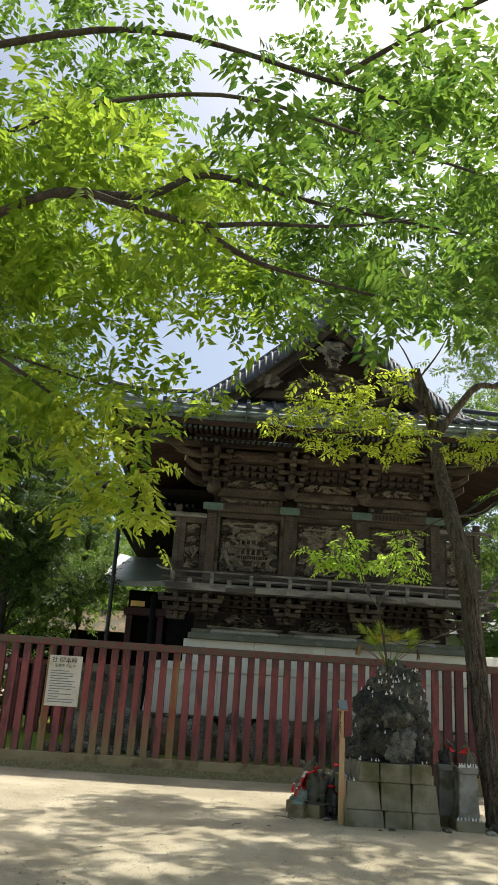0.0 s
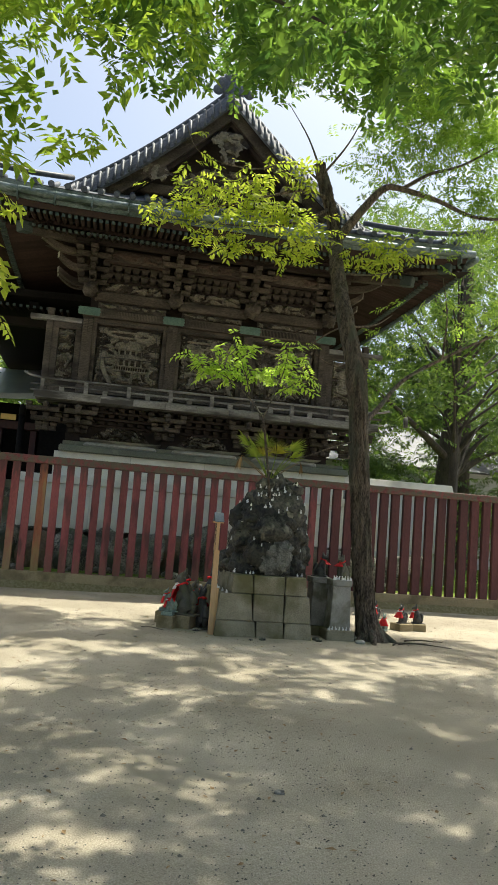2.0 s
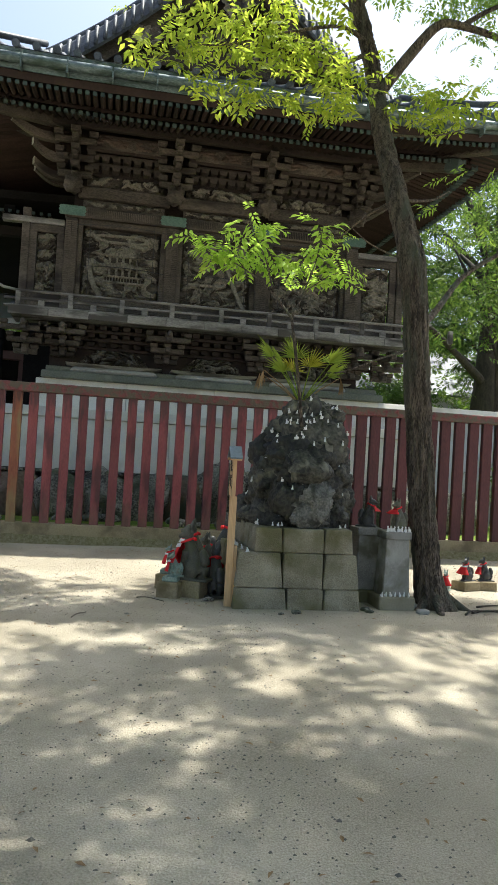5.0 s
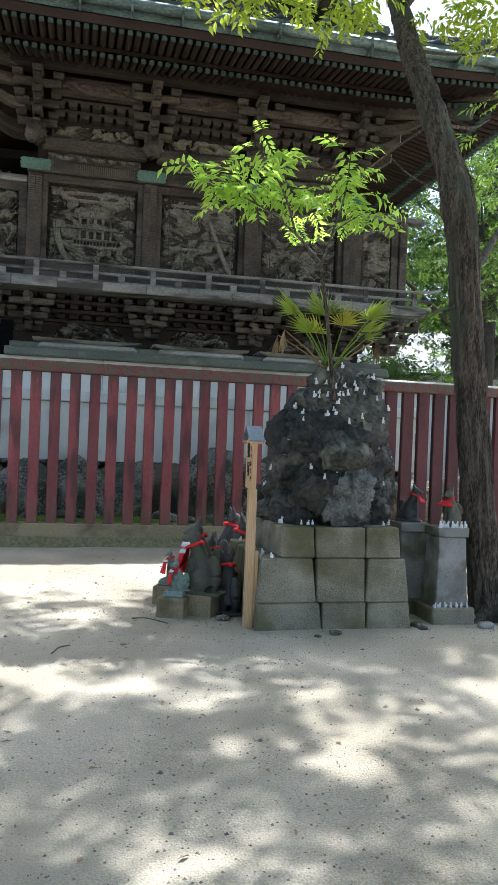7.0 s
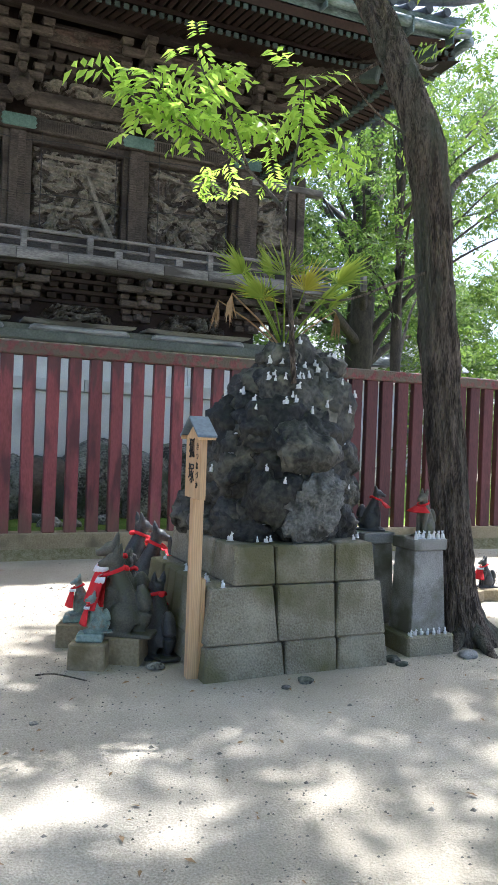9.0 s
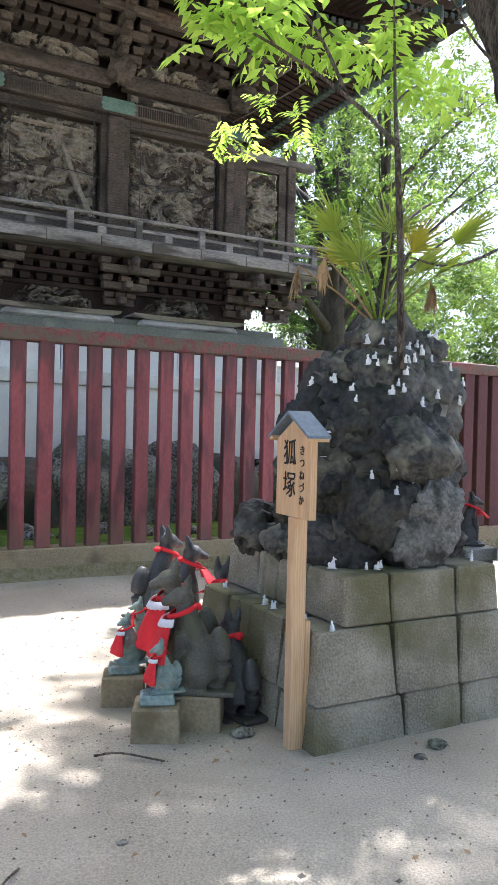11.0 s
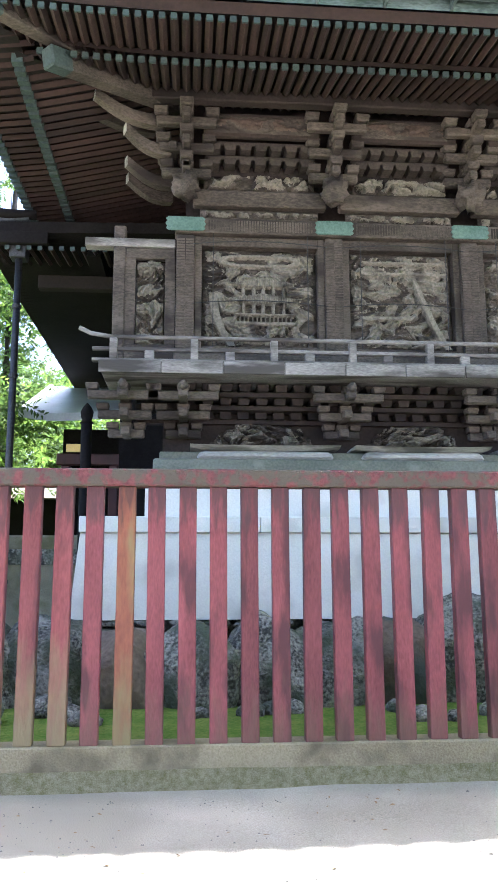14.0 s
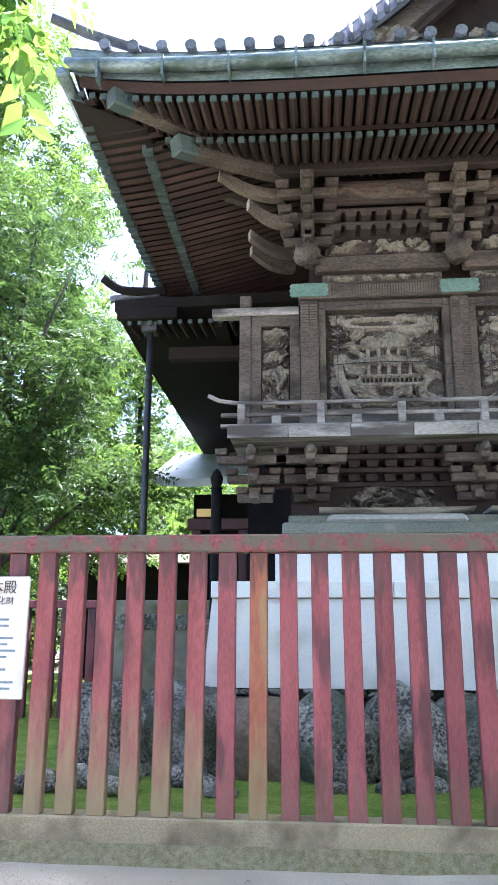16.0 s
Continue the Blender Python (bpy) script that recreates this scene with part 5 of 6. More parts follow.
def rock_bm(cx, cy, cz, rx, ry, rz, seed, sub=3, amp=0.30):
    bm = bmesh.new()
    bmesh.ops.create_icosphere(bm, subdivisions=sub, radius=1)
    off = Vector((seed * 3.7, seed * 1.3, seed * 0.7))
    for v in bm.verts:
        p = v.co.copy()
        d = 1 + amp * noise.noise(p * 1.1 + off) + amp * 0.7 * (0.5 - abs(noise.noise(p * 2.3 + off)) * 2) + amp * 0.5 * (0.4 - abs(noise.noise(p * 4.6 + off))) * 1.5 + amp * 0.12 * noise.noise(p * 9 + off)
        v.co = Vector((cx + p.x * rx * d, cy + p.y * ry * d, cz + p.z * rz * d))
    return bm


mound = thing("rock_mound", "heap of dark pitted lava rocks on the plinth", "rock mound", pose(2.36, 11.0, 0.76))
mr = random.Random(5)
rocks = []
MC = (2.42, 10.98)
for lvl, (z, hw, hd, n) in enumerate(((0.86, 0.43, 0.38, 10), (1.03, 0.46, 0.35, 10), (1.20, 0.47, 0.32, 10), (1.37, 0.45, 0.30, 9), (1.52, 0.38, 0.27, 9), (1.66, 0.29, 0.22, 7), (1.78, 0.17, 0.14, 4))):
    for k in range(n):
        a = 2 * math.pi * (k + mr.uniform(-0.3, 0.3)) / n + lvl * 0.5
        s = mr.choice((0.10, 0.14, 0.18, 0.23))
        rocks.append((MC[0] + math.cos(a) * (hw - s * 0.7), MC[1] + math.sin(a) * (hd - s * 0.5) - 0.02, z + mr.uniform(-0.04, 0.04), s, s * 0.9, s * mr.uniform(0.75, 1.25), lvl * 40 + k))
rocks += [(2.30, 10.84, 1.86, 0.12, 0.11, 0.10, 307), (2.37, 10.58, 1.32, 0.20, 0.12, 0.16, 301), (2.42, 10.56, 1.0, 0.18, 0.11, 0.20, 302), (2.42, 11.0, 1.2, 0.34, 0.26, 0.55, 303), (2.60, 10.9, 1.84, 0.17, 0.13, 0.11, 304), (1.98, 11.35, 0.86, 0.16, 0.16, 0.13, 305), (1.93, 11.05, 0.83, 0.10, 0.14, 0.09, 306)]
trees_ = []
pale_rock = material("pale_lichened_rock", (0.07, 0.07, 0.06), (0.26, 0.255, 0.225), 7, 50, 0.9, 1.0, vary=0.1, stain=(0.045, 0.045, 0.036), stain_scale=9, stain_at=0.6)
for x, y, z, a, b, c, sd in rocks:
    bm = rock_bm(x - 2.36, y - 11.0, z - 0.76, a, b, c, sd, 4 if y < 11.1 or x < 2.2 else 3, 0.34 if sd != 302 else 0.5)
    trees_.append(BVHTree.FromBMesh(bm))
    part("rock", bm, pale_rock if sd == 302 else M_lava, mound, "pale lichen-covered rock" if sd == 302 else "", True)


def boulder_bm(rx, ry, rz, seed):
    bm = bmesh.new()
    bmesh.ops.create_icosphere(bm, subdivisions=4, radius=1)
    off = Vector((seed * 2.9, seed * 1.7, seed * 0.9))
    cr = random.Random(seed)
    cuts = [Vector((cr.uniform(-1, 1), cr.uniform(-1, 0.2), cr.uniform(-0.3, 1))).normalized() for _ in range(7)]
    for v in bm.verts:
        p = v.co.copy()
        k = (abs(p.x) ** 4 + abs(p.y) ** 4 + abs(p.z) ** 4) ** -0.25
        q = p * k
        cell = noise.noise(q * 0.9 + off)
        d = 1 + 0.16 * cell - 0.14 * abs(noise.noise(q * 1.9 + off)) + 0.05 * noise.noise(q * 4 + off) + 0.035 * noise.noise(q * 10 + off)
        for c in cuts:                    # broken faces
            e = q.dot(c) * d
            if e > 0.86:
                d *= 0.86 / e + 0.03 * noise.noise(q * 6 + off)
        v.co = Vector((q.x * rx * d, q.y * ry * d, q.z * rz * d))
    return bm


def on_mound(x, z):
    """The front of the mound at that height, and a footing for a small figure there."""
    best = None
    for t in trees_:
        hit = t.ray_cast(Vector((x - 2.36, -2, z - 0.76)), Vector((0, 1, 0)))
        if hit[0] is not None and (best is None or hit[0].y < best.y):
            best = hit[0]
    if best is None:
        return None
    top = None
    for t in trees_:
        hit = t.ray_cast(Vector((best.x, best.y + 0.03, best.z + 0.16)), Vector((0, 0, -1)))
        if hit[0] is not None and hit[0].z < best.z + 0.155 and (top is None or hit[0].z > top.z):
            top = hit[0]
    return Vector((top.x + 2.36, top.y + 11.0, top.z + 0.76)) if top else None


# ---- fox statues ----


def fox_mesh(name, mat, voxel=0.018, slim=1.0):
    """A seated fox that looks along +x, one metre high."""
    bm = bmesh.new()

    def ball(c, r):
        q = bmesh.new()
        bmesh.ops.create_icosphere(q, subdivisions=3, radius=1)
        for v in q.verts:
            v.co = Vector((c[0] + v.co.x * r[0], c[1] + v.co.y * r[1] * slim, c[2] + v.co.z * r[2]))
        tmp = mesh_of("tmp", q, None)
        bm.from_mesh(tmp)
        bpy.data.meshes.remove(tmp)

    tube(bm, curve_pts([(-0.15, 0, 0.10), (-0.13, 0, 0.28), (-0.05, 0, 0.48), (0.01, 0, 0.63), (0.035, 0, 0.76)], 4), grow(0.16, 0.078, 17), 16)
    ball((0.0, 0, 0.44), (0.125, 0.115, 0.20))
    ball((0.065, 0, 0.80), (0.112, 0.10, 0.092))
    tube(bm, [(0.11, 0, 0.79), (0.18, 0, 0.765), (0.245, 0, 0.745)], [0.072, 0.052, 0.034], 12)
    for s in (-1, 1):
        tube(bm, [(0.03, 0.055 * s, 0.85), (0.015, 0.064 * s, 0.93), (0.0, 0.066 * s, 1.0)], [0.05, 0.036, 0.008], 8)
        tube(bm, curve_pts([(0.05, 0.075 * s, 0.50), (0.09, 0.07 * s, 0.30), (0.10, 0.066 * s, 0.12), (0.105, 0.066 * s, 0.02)], 4), grow(0.068, 0.042, 13), 10)
        ball((0.14, 0.066 * s, 0.025), (0.065, 0.04, 0.03))
        ball((-0.08, 0.11 * s, 0.17), (0.165, 0.075, 0.185))
        ball((0.03, 0.13 * s, 0.03), (0.11, 0.04, 0.035))
    tube(bm, curve_pts([(-0.18, 0, 0.03), (-0.29, 0, 0.07), (-0.325, 0, 0.22), (-0.30, 0, 0.40), (-0.255, 0, 0.54)], 4), [0.04, 0.043, 0.046, 0.05, 0.055, 0.06, 0.066, 0.072, 0.078, 0.083, 0.087, 0.088, 0.086, 0.081, 0.073, 0.060, 0.038], 14)
    box(bm, -0.44, 0.25, -0.17, 0.17, -0.03, 0.012)
    return mesh_of(name, bm, mat, True)


def fox(x, y, z, h, turn, mat, label, lying=None):
    me = fox_mesh("fox_statue", mat)
    ob = new("fox_statue", me)
    ob.matrix_basis = pose(x, y, z + 0.03 * h, 0, 0, turn) @ Matrix.Diagonal((h, h, h, 1))
    md = ob.modifiers.new("blend", "REMESH")
    md.mode, md.voxel_size, md.use_smooth_shade = "VOXEL", 0.014, True
    sm = ob.modifiers.new("soften", "SMOOTH")
    sm.factor, sm.iterations = 0.5, 3
    return tagged(ob, label, "fox statue", "fox statues round the mound")


def bib(x, y, z, h, turn, size=1.0, lace=True, label="bright red cloth bib tied round a fox statue"):
    """A collar band and a cloth hanging over the chest; local +x is the fox's way."""
    b = thing("red_bib", label, "bib", pose(x, y, z, 0, 0, turn) @ Matrix.Diagonal((h, h, h, 1)), "red bibs on the fox statues")
    bm = bmesh.new()
    n = 22
    rows = []
    for dz, r in ((0.03, 0.112), (0.012, 0.124), (-0.012, 0.13)):
        rows.append([bm.verts.new((0.055 + r * math.cos(2 * math.pi * k / n), r * math.sin(2 * math.pi * k / n), 0.675 + dz - 0.05 * math.cos(2 * math.pi * k / n))) for k in range(n)])
    for a, c in zip(rows, rows[1:]):
        for k in range(n):
            bm.faces.new((a[k], a[(k + 1) % n], c[(k + 1) % n], c[k]))
    ob = part("collar", bm, M_cloth, b, "", True)
    md = ob.modifiers.new("thick", "SOLIDIFY")
    md.thickness = 0.006
    bm = bmesh.new()
    nu, nv = 14, 10
    g = []
    for j in range(nv + 1):
        v = j / nv
        for i in range(nu + 1):
            u = i / nu
            a = radians(-58 + 116 * u)
            r = 0.145 + 0.16 * v + 0.014 * math.sin(u * 17) * v
            g.append(bm.verts.new((0.05 + r * math.cos(a) * (1 - 0.1 * v) + 0.02, r * math.sin(a) * (1 + 0.35 * v * size), 0.64 - 0.03 * math.cos(a) - 0.30 * v * size)))
    for j in range(nv):
        for i in range(nu):
            a = j * (nu + 1) + i
            bm.faces.new((g[a], g[a + 1], g[a + nu + 2], g[a + nu + 1]))
    ob = part("bib_cloth", bm, M_cloth, b, "", True)
    ob.modifiers.new("thick", "SOLIDIFY").thickness = 0.01
    if lace:
        bm = bmesh.new()
        g = []
        for j in range(3):
            for i in range(29):
                u = i / 28
                a = radians(-70 + 140 * u)
                r = 0.166 + 0.016 * j
                g.append(bm.verts.new((0.07 + r * math.cos(a), r * math.sin(a), 0.648 - 0.03 * math.cos(a) - 0.028 * j - (0.012 * abs(math.sin(u * 28)) if j == 2 else 0))))
        for j in range(2):
            for i in range(28):
                a = j * 29 + i
                bm.faces.new((g[a], g[a + 1], g[a + 30], g[a + 29]))
        ob = part("lace_trim", bm, M_lace, b, "scalloped white lace trim", True)
        ob.modifiers.new("thick", "SOLIDIFY").thickness = 0.006
    kn = rock_bm(-0.085, 0, 0.72, 0.035, 0.05, 0.03, 3, 2)
    part("knot", kn, M_cloth, b, "", True)
    return b


def block(x, y, z0, z1, sx, sy, turn, mat=None, label="worn concrete block under a fox statue"):
    ob = new("statue_base", mesh_of("statue_base", box_bm(-sx / 2, sx / 2, -sy / 2, sy / 2, 0, z1 - z0, 0.008, (0.004, 0.004)), mat or M_block))
    ob.matrix_basis = pose(x, y, z0, 0, 0, turn)
    return tagged(ob, label, "stone base", "bases of the fox statues")


# group on the sunny side: two large seated foxes
block(1.36, 10.92, 0.0, 0.19, 0.30, 0.21, -32)
fox(1.345, 10.93, 0.19, 0.52, 148, M_fox, "large grey-green stone fox sitting on a block")
bib(1.345, 10.93, 0.206, 0.52, 158, 1.1)
block(1.44, 11.22, 0.0, 0.19, 0.33, 0.21, -16)
fox(1.41, 11.23, 0.19, 0.55, 164, M_fox, "large stone fox behind its twin")
bib(1.41, 11.23, 0.207, 0.55, 178, 1.35)
fox(2.03, 12.50, 0.06, 0.60, -18, M_foxblack, "glossy black stone fox with upright tail")
block(1.99, 12.51, -0.02, 0.075, 0.46, 0.26, -18, M_foxblack, "low black base under a fox statue")
bib(2.03, 12.50, 0.078, 0.60, -18, 0.55, False, "narrow red and white scarf on a black fox")
fox(1.99, 12.82, 0.06, 0.64, 10, M_foxblack, "black stone fox beside its twin")
block(1.95, 12.82, -0.02, 0.075, 0.46, 0.26, 10, M_foxblack, "low black base under a fox statue")
bib(1.99, 12.82, 0.079, 0.64, 10, 0.4, False, "red scarf on a black fox")
fox(2.02, 11.92, 0.05, 0.56, 70, M_foxblack, "blue-grey stone fox by the plinth")
bib(2.02, 11.92, 0.066, 0.56, 70, 0.3, False, "red and white cord on a grey fox")
fox(1.62, 11.70, 0.05, 0.52, 150, M_fox, "small stone fox between the large ones")
bib(1.62, 11.70, 0.065, 0.52, 150, 0.5, False, "small red scarf on a stone fox")
fox(1.61, 10.98, 0.04, 0.49, 100, M_foxblack, "dark blue-grey fox sitting by the plinth")
block(1.60, 10.97, -0.02, 0.05, 0.28, 0.2, 20, M_foxblack, "low dark base under a fox statue")
bib(1.61, 10.98, 0.054, 0.49, 100, 0.5, False, "dark red scarf on a fox statue")
# small verdigris foxes on concrete blocks
for bx, by, turn, hh in ((1.17, 10.86, 172, 0.235), (1.18, 11.33, 176, 0.25)):
    block(bx, by, -0.01, 0.18, 0.215, 0.2, turn - 180 - 18)
    block(bx, by, 0.18, 0.225, 0.155, 0.115, turn - 180 - 12, M_foxgreen, "green-grey moulded foot under a small fox")
    fox(bx + 0.02, by, 0.225, hh, turn, M_foxgreen, "small verdigris fox on a moulded foot")
    bib(bx + 0.02, by, 0.232, hh, turn, 1.4, True, "red bib with a lace edge on a small fox")
fox(1.60, 12.22, 0.04, 0.30, 170, M_foxgreen, "small mossy fox without a block")
bib(1.60, 12.22, 0.05, 0.30, 170, 0.6, False, "red ribbon on a small fox")

# granite pedestals with a pair of foxes
for px, py, turn in ((3.30, 10.66, 0), (3.13, 11.0, 2)):
    ped = thing("granite_pedestal", "tapered grey granite pedestal with carved characters", "pedestal", pose(px, py, 0.0, 0, 0, turn), "granite pedestals")
    part("foot", box_bm(-0.18, 0.18, -0.17, 0.17, -0.02, 0.15, 0.012), M_plinth, ped)
    part("shaft", box_bm(-0.135, 0.135, -0.13, 0.13, 0.151, 0.69, 0.006, (0.022, 0.02)), M_granite, ped)
    part("cap", box_bm(-0.13, 0.13, -0.125, 0.125, 0.692, 0.765, 0.006), M_granite, ped)
    for k in range(3):
        for j in range(9 - 2 * k):
            bm = box_bm(-0.012, 0.012, -0.0045, 0.0, 0, 0.02)
            part("carved_stroke", bm, M_fox, ped, at=pose(-0.06 + 0.055 * k, -0.126 + 0.037 * (0.56 - 0.042 * j) - 0.0, 0.60 - 0.042 * j))
    fox(px + 0.03, py, 0.768, 0.31, 200 if turn == 0 else 330, M_foxblack if turn else M_fox, "dark stone fox on a granite pedestal")
    bib(px + 0.03, py, 0.777, 0.31, 200 if turn == 0 else 330, 0.4, False, "faded red bib on a pedestal fox")

# small foxes with bibs and clutter beyond the locust
for bx, by, turn in ((4.62, 11.75, 200), (4.86, 11.80, 170), (4.35, 12.1, 210)):
    block(bx, by, 0.0, 0.14, 0.26, 0.22, turn - 180)
    fox(bx, by, 0.14, 0.27, turn, M_foxblack, "small dark fox sitting on a block")
    bib(bx, by, 0.148, 0.27, turn, 1.2, True, "red bib with white lace on a small fox")
fox(4.28, 11.55, 0.05, 0.24, 230, M_foxgreen, "small pale fox by the tree roots")
bib(4.28, 11.55, 0.057, 0.24, 230, 1.2, False, "red bib on a small pale fox")

# white porcelain foxes
wf = fox_mesh("porcelain_fox", M_porcelain, slim=1.15)
wr = random.Random(9)


def porcelain(x, y, z, h=None):
    ob = new("porcelain_fox", wf)
    h = h or wr.uniform(0.032, 0.054)
    ob.matrix_basis = pose(x, y, z - 0.002, 0, 0, wr.uniform(180, 340)) @ Matrix.Diagonal((h * 1.2, h * 1.2, h, 1))
    return tagged(ob, "tiny white porcelain fox figurine", "figurine", "white porcelain foxes")


for cx, cz, k in ((2.28, 1.80, 3), (2.40, 1.72, 5), (2.25, 1.63, 5), (2.33, 1.56, 4), (2.55, 1.72, 2), (2.05, 1.62, 4), (2.15, 1.45, 2), (2.5, 1.5, 2), (2.72, 1.62, 2), (2.78, 1.42, 3), (2.85, 1.18, 4), (2.2, 1.2, 2), (2.3, 1.05, 2), (2.0, 1.25, 2), (2.6, 1.3, 1), (2.45, 1.85, 2), (1.95, 1.0, 3), (2.1, 0.9, 2), (2.75, 0.95, 2), (2.68, 1.8, 2)):
    for _ in range(k):
        p = on_mound(cx + wr.uniform(-0.08, 0.08), cz + wr.uniform(-0.03, 0.03))
        if p:
            porcelain(*p)
for x, y in ((2.05, 10.52), (2.10, 10.50), (2.14, 10.53), (2.70, 10.52), (1.92, 10.60), (1.90, 11.42), (1.93, 11.46), (2.78, 10.60)):
    porcelain(x, y, 0.778)
for x, y in ((1.79, 10.62), (1.80, 10.68), (1.79, 10.90), (1.80, 10.94), (1.79, 11.0), (1.80, 11.45), (1.81, 10.44)):
    porcelain(x, y, 0.538)
for k in range(7):
    porcelain(3.19 + 0.036 * k, 10.56 + wr.uniform(-0.012, 0.012), 0.767, 0.055)
    porcelain(3.15 + 0.045 * k, 10.515 + wr.uniform(-0.01, 0.01), 0.151, 0.045)

# ---- name board of the mound ----
board = thing("wooden_signboard", "new cedar name board with a small gabled metal roof", "sign", pose(1.665, 10.51, 0.03, 0, 0, -4))
part("post", box_bm(-0.032, 0.032, -0.032, 0.032, -0.05, 1.0, 0.004), M_cedar, board)
part("prop", box_bm(0.033, 0.06, -0.03, 0.03, -0.05, 0.55, 0.003), M_cedar, board)
bm = bmesh.new()
prof = [(-0.155, 1.00), (0.155, 1.00), (0.155, 1.335), (0, 1.42), (-0.155, 1.335)]
f = bm.faces.new([bm.verts.new((-0.03, y, z + 0.002)) for y, z in prof])
ex = bmesh.ops.extrude_face_region(bm, geom=[f])
bmesh.ops.translate(bm, verts=[q for q in ex["geom"] if isinstance(q, bmesh.types.BMVert)], vec=(0.032, 0, 0))
bmesh.ops.recalc_face_normals(bm, faces=bm.faces)
part("panel", bm, M_cedar, board, "planed cedar panel")
for s in (-1, 1):
    bm = bmesh.new()
    q = [(-0.062, 0, 1.448), (0.048, 0, 1.448), (0.048, s * 0.185, 1.343), (-0.062, s * 0.185, 1.343)]
    lo = [bm.verts.new(p) for p in q]
    hi = [bm.verts.new((p[0], p[1], p[2] + 0.012)) for p in q]
    bm.faces.new(lo)
    bm.faces.new(hi[::-1])
    for k in range(4):
        bm.faces.new((lo[k], hi[k], hi[(k + 1) % 4], lo[(k + 1) % 4]))
    bmesh.ops.recalc_face_normals(bm, faces=bm.faces)
    part("roof_slope", bm, M_tin, board, "blue-grey sheet metal roof")
    part("roof_batten", box_bm(-0.058, 0.044, -0.012, 0.012, 0, 0.014), M_cedar, board, at=pose(0, s * 0.165, 1.335, s * -28, 0, 0))


def writing(body, x, y, z, size, parent, mat, label, line=1.0):
    cu = bpy.data.curves.new("lettering", "FONT")
    cu.body, cu.size, cu.space_line, cu.extrude = body, size, line, 0.0012
    cu.align_x = "CENTER"
    cu.materials.append(mat)
    ob = new("lettering", cu)
    ob.parent = parent
    ob["label"] = label
    return ob


t1 = writing("狐\n塚", 0, 0, 0, 0.122, board, M_ink, "two large brushed characters", 1.15)
t1.matrix_basis = pose(-0.0325, 0.028, 1.235, 90, 0, -90)
t2 = writing("き\nつ\nね\nづ\nか", 0, 0, 0, 0.046, board, M_ink, "small phonetic characters", 1.15)
t2.matrix_basis = pose(-0.0325, -0.085, 1.275, 90, 0, -90)

# ---- notice on the fence ----
notice = thing("notice_board", "weathered white notice board with black text on the fence", "notice", pose(-2.68, 14.25, 1.10))
part("panel", box_bm(-0.29, 0.29, 0.0, 0.03, 0, 0.85, 0.006), M_paper, notice)
tt = writing("社 御本殿", 0, 0, 0, 0.105, notice, M_ink, "heading on the notice")
tt.matrix_basis = pose(-0.02, -0.003, 0.735, 90, 0, 0)
tt = writing("定重要文化財", 0, 0, 0, 0.062, notice, M_ink, "second line of the notice")
tt.matrix_basis = pose(0.0, -0.003, 0.655, 90, 0, 0)
nr = random.Random(3)
for k in range(13):
    w = nr.choice((0.18, 0.32, 0.44, 0.46, 0.4))
    part("text_line", box_bm(-0.24, -0.24 + w, -0.003, 0.0, 0.58 - 0.043 * k, 0.595 - 0.043 * k), M_tin, notice)

# ---- palm and sapling on the mound ----
palm = thing("windmill_palm", "small fan palm with green and dry fronds on the mound", "palm")
part("stem", tube_bm(curve_pts([(2.36, 10.86, 1.80), (2.345, 10.82, 1.90), (2.33, 10.80, 1.98)], 5), grow(0.035, 0.028, 11), 8), M_dry, palm, "fibrous brown stem", True)
pr = random.Random(4)
M_palmgold = leaf_material("yellowing_palm_leaf", (0.22, 0.25, 0.02), (0.34, 0.33, 0.045), 0.4)
for k in range(13):
    dead = k in (3, 8, 11)
    gold = k in (2, 6)
    az = k * 2.4 if not dead else (2.75, 3.4, 0.2)[(3, 8, 11).index(k)]
    el = pr.uniform(0.75, 1.4) if not (dead or gold) else (0.62 if dead else 1.0)
    ln = pr.uniform(0.38, 0.56) if not dead else 0.52
    o = Vector((2.33, 10.84, 1.94))
    d = Vector((math.cos(az) * math.cos(el), math.sin(az) * math.cos(el), math.sin(el)))
    hub = o + d * ln
    mat = M_dry if dead else (M_palmgold if gold else M_palm)
    part("stalk", tube_bm([o, o + d * ln * 0.5 + Vector((0, 0, 0.02)), hub], [0.007, 0.006, 0.004], 5), M_dry if dead else M_palm, palm)
    P, D, N, L = [], [], [], []
    sd = d.cross(Vector((0, 0, 1))).normalized()
    up = sd.cross(d)
    for j in range(17):
        b = radians(-72 + 144 * j / 16)
        w = d * math.cos(b) + sd * math.sin(b)
        if dead:
            w = Vector((w.x * 0.2 + pr.uniform(-0.14, 0.14), w.y * 0.2 + pr.uniform(-0.14, 0.14), -0.9))
        else:
            w = w + up * 0.10 + Vector((0, 0, -0.10 - 0.12 * abs(math.sin(b)))) + sd * pr.uniform(-0.03, 0.03)
        P.append(tuple(hub))
        D.append(tuple(w))
        N.append(tuple(up if not dead else sd))
        L.append((0.20 if dead else 0.25) * (1 - 0.2 * abs(math.sin(b))) * pr.uniform(0.8, 1.12))
    part("frond", leaves_mesh("frond", P, D, N, L, mat, 0.055 if not dead else 0.06), None, palm, "dry brown hanging frond" if dead else ("yellowing fan frond" if gold else ""))

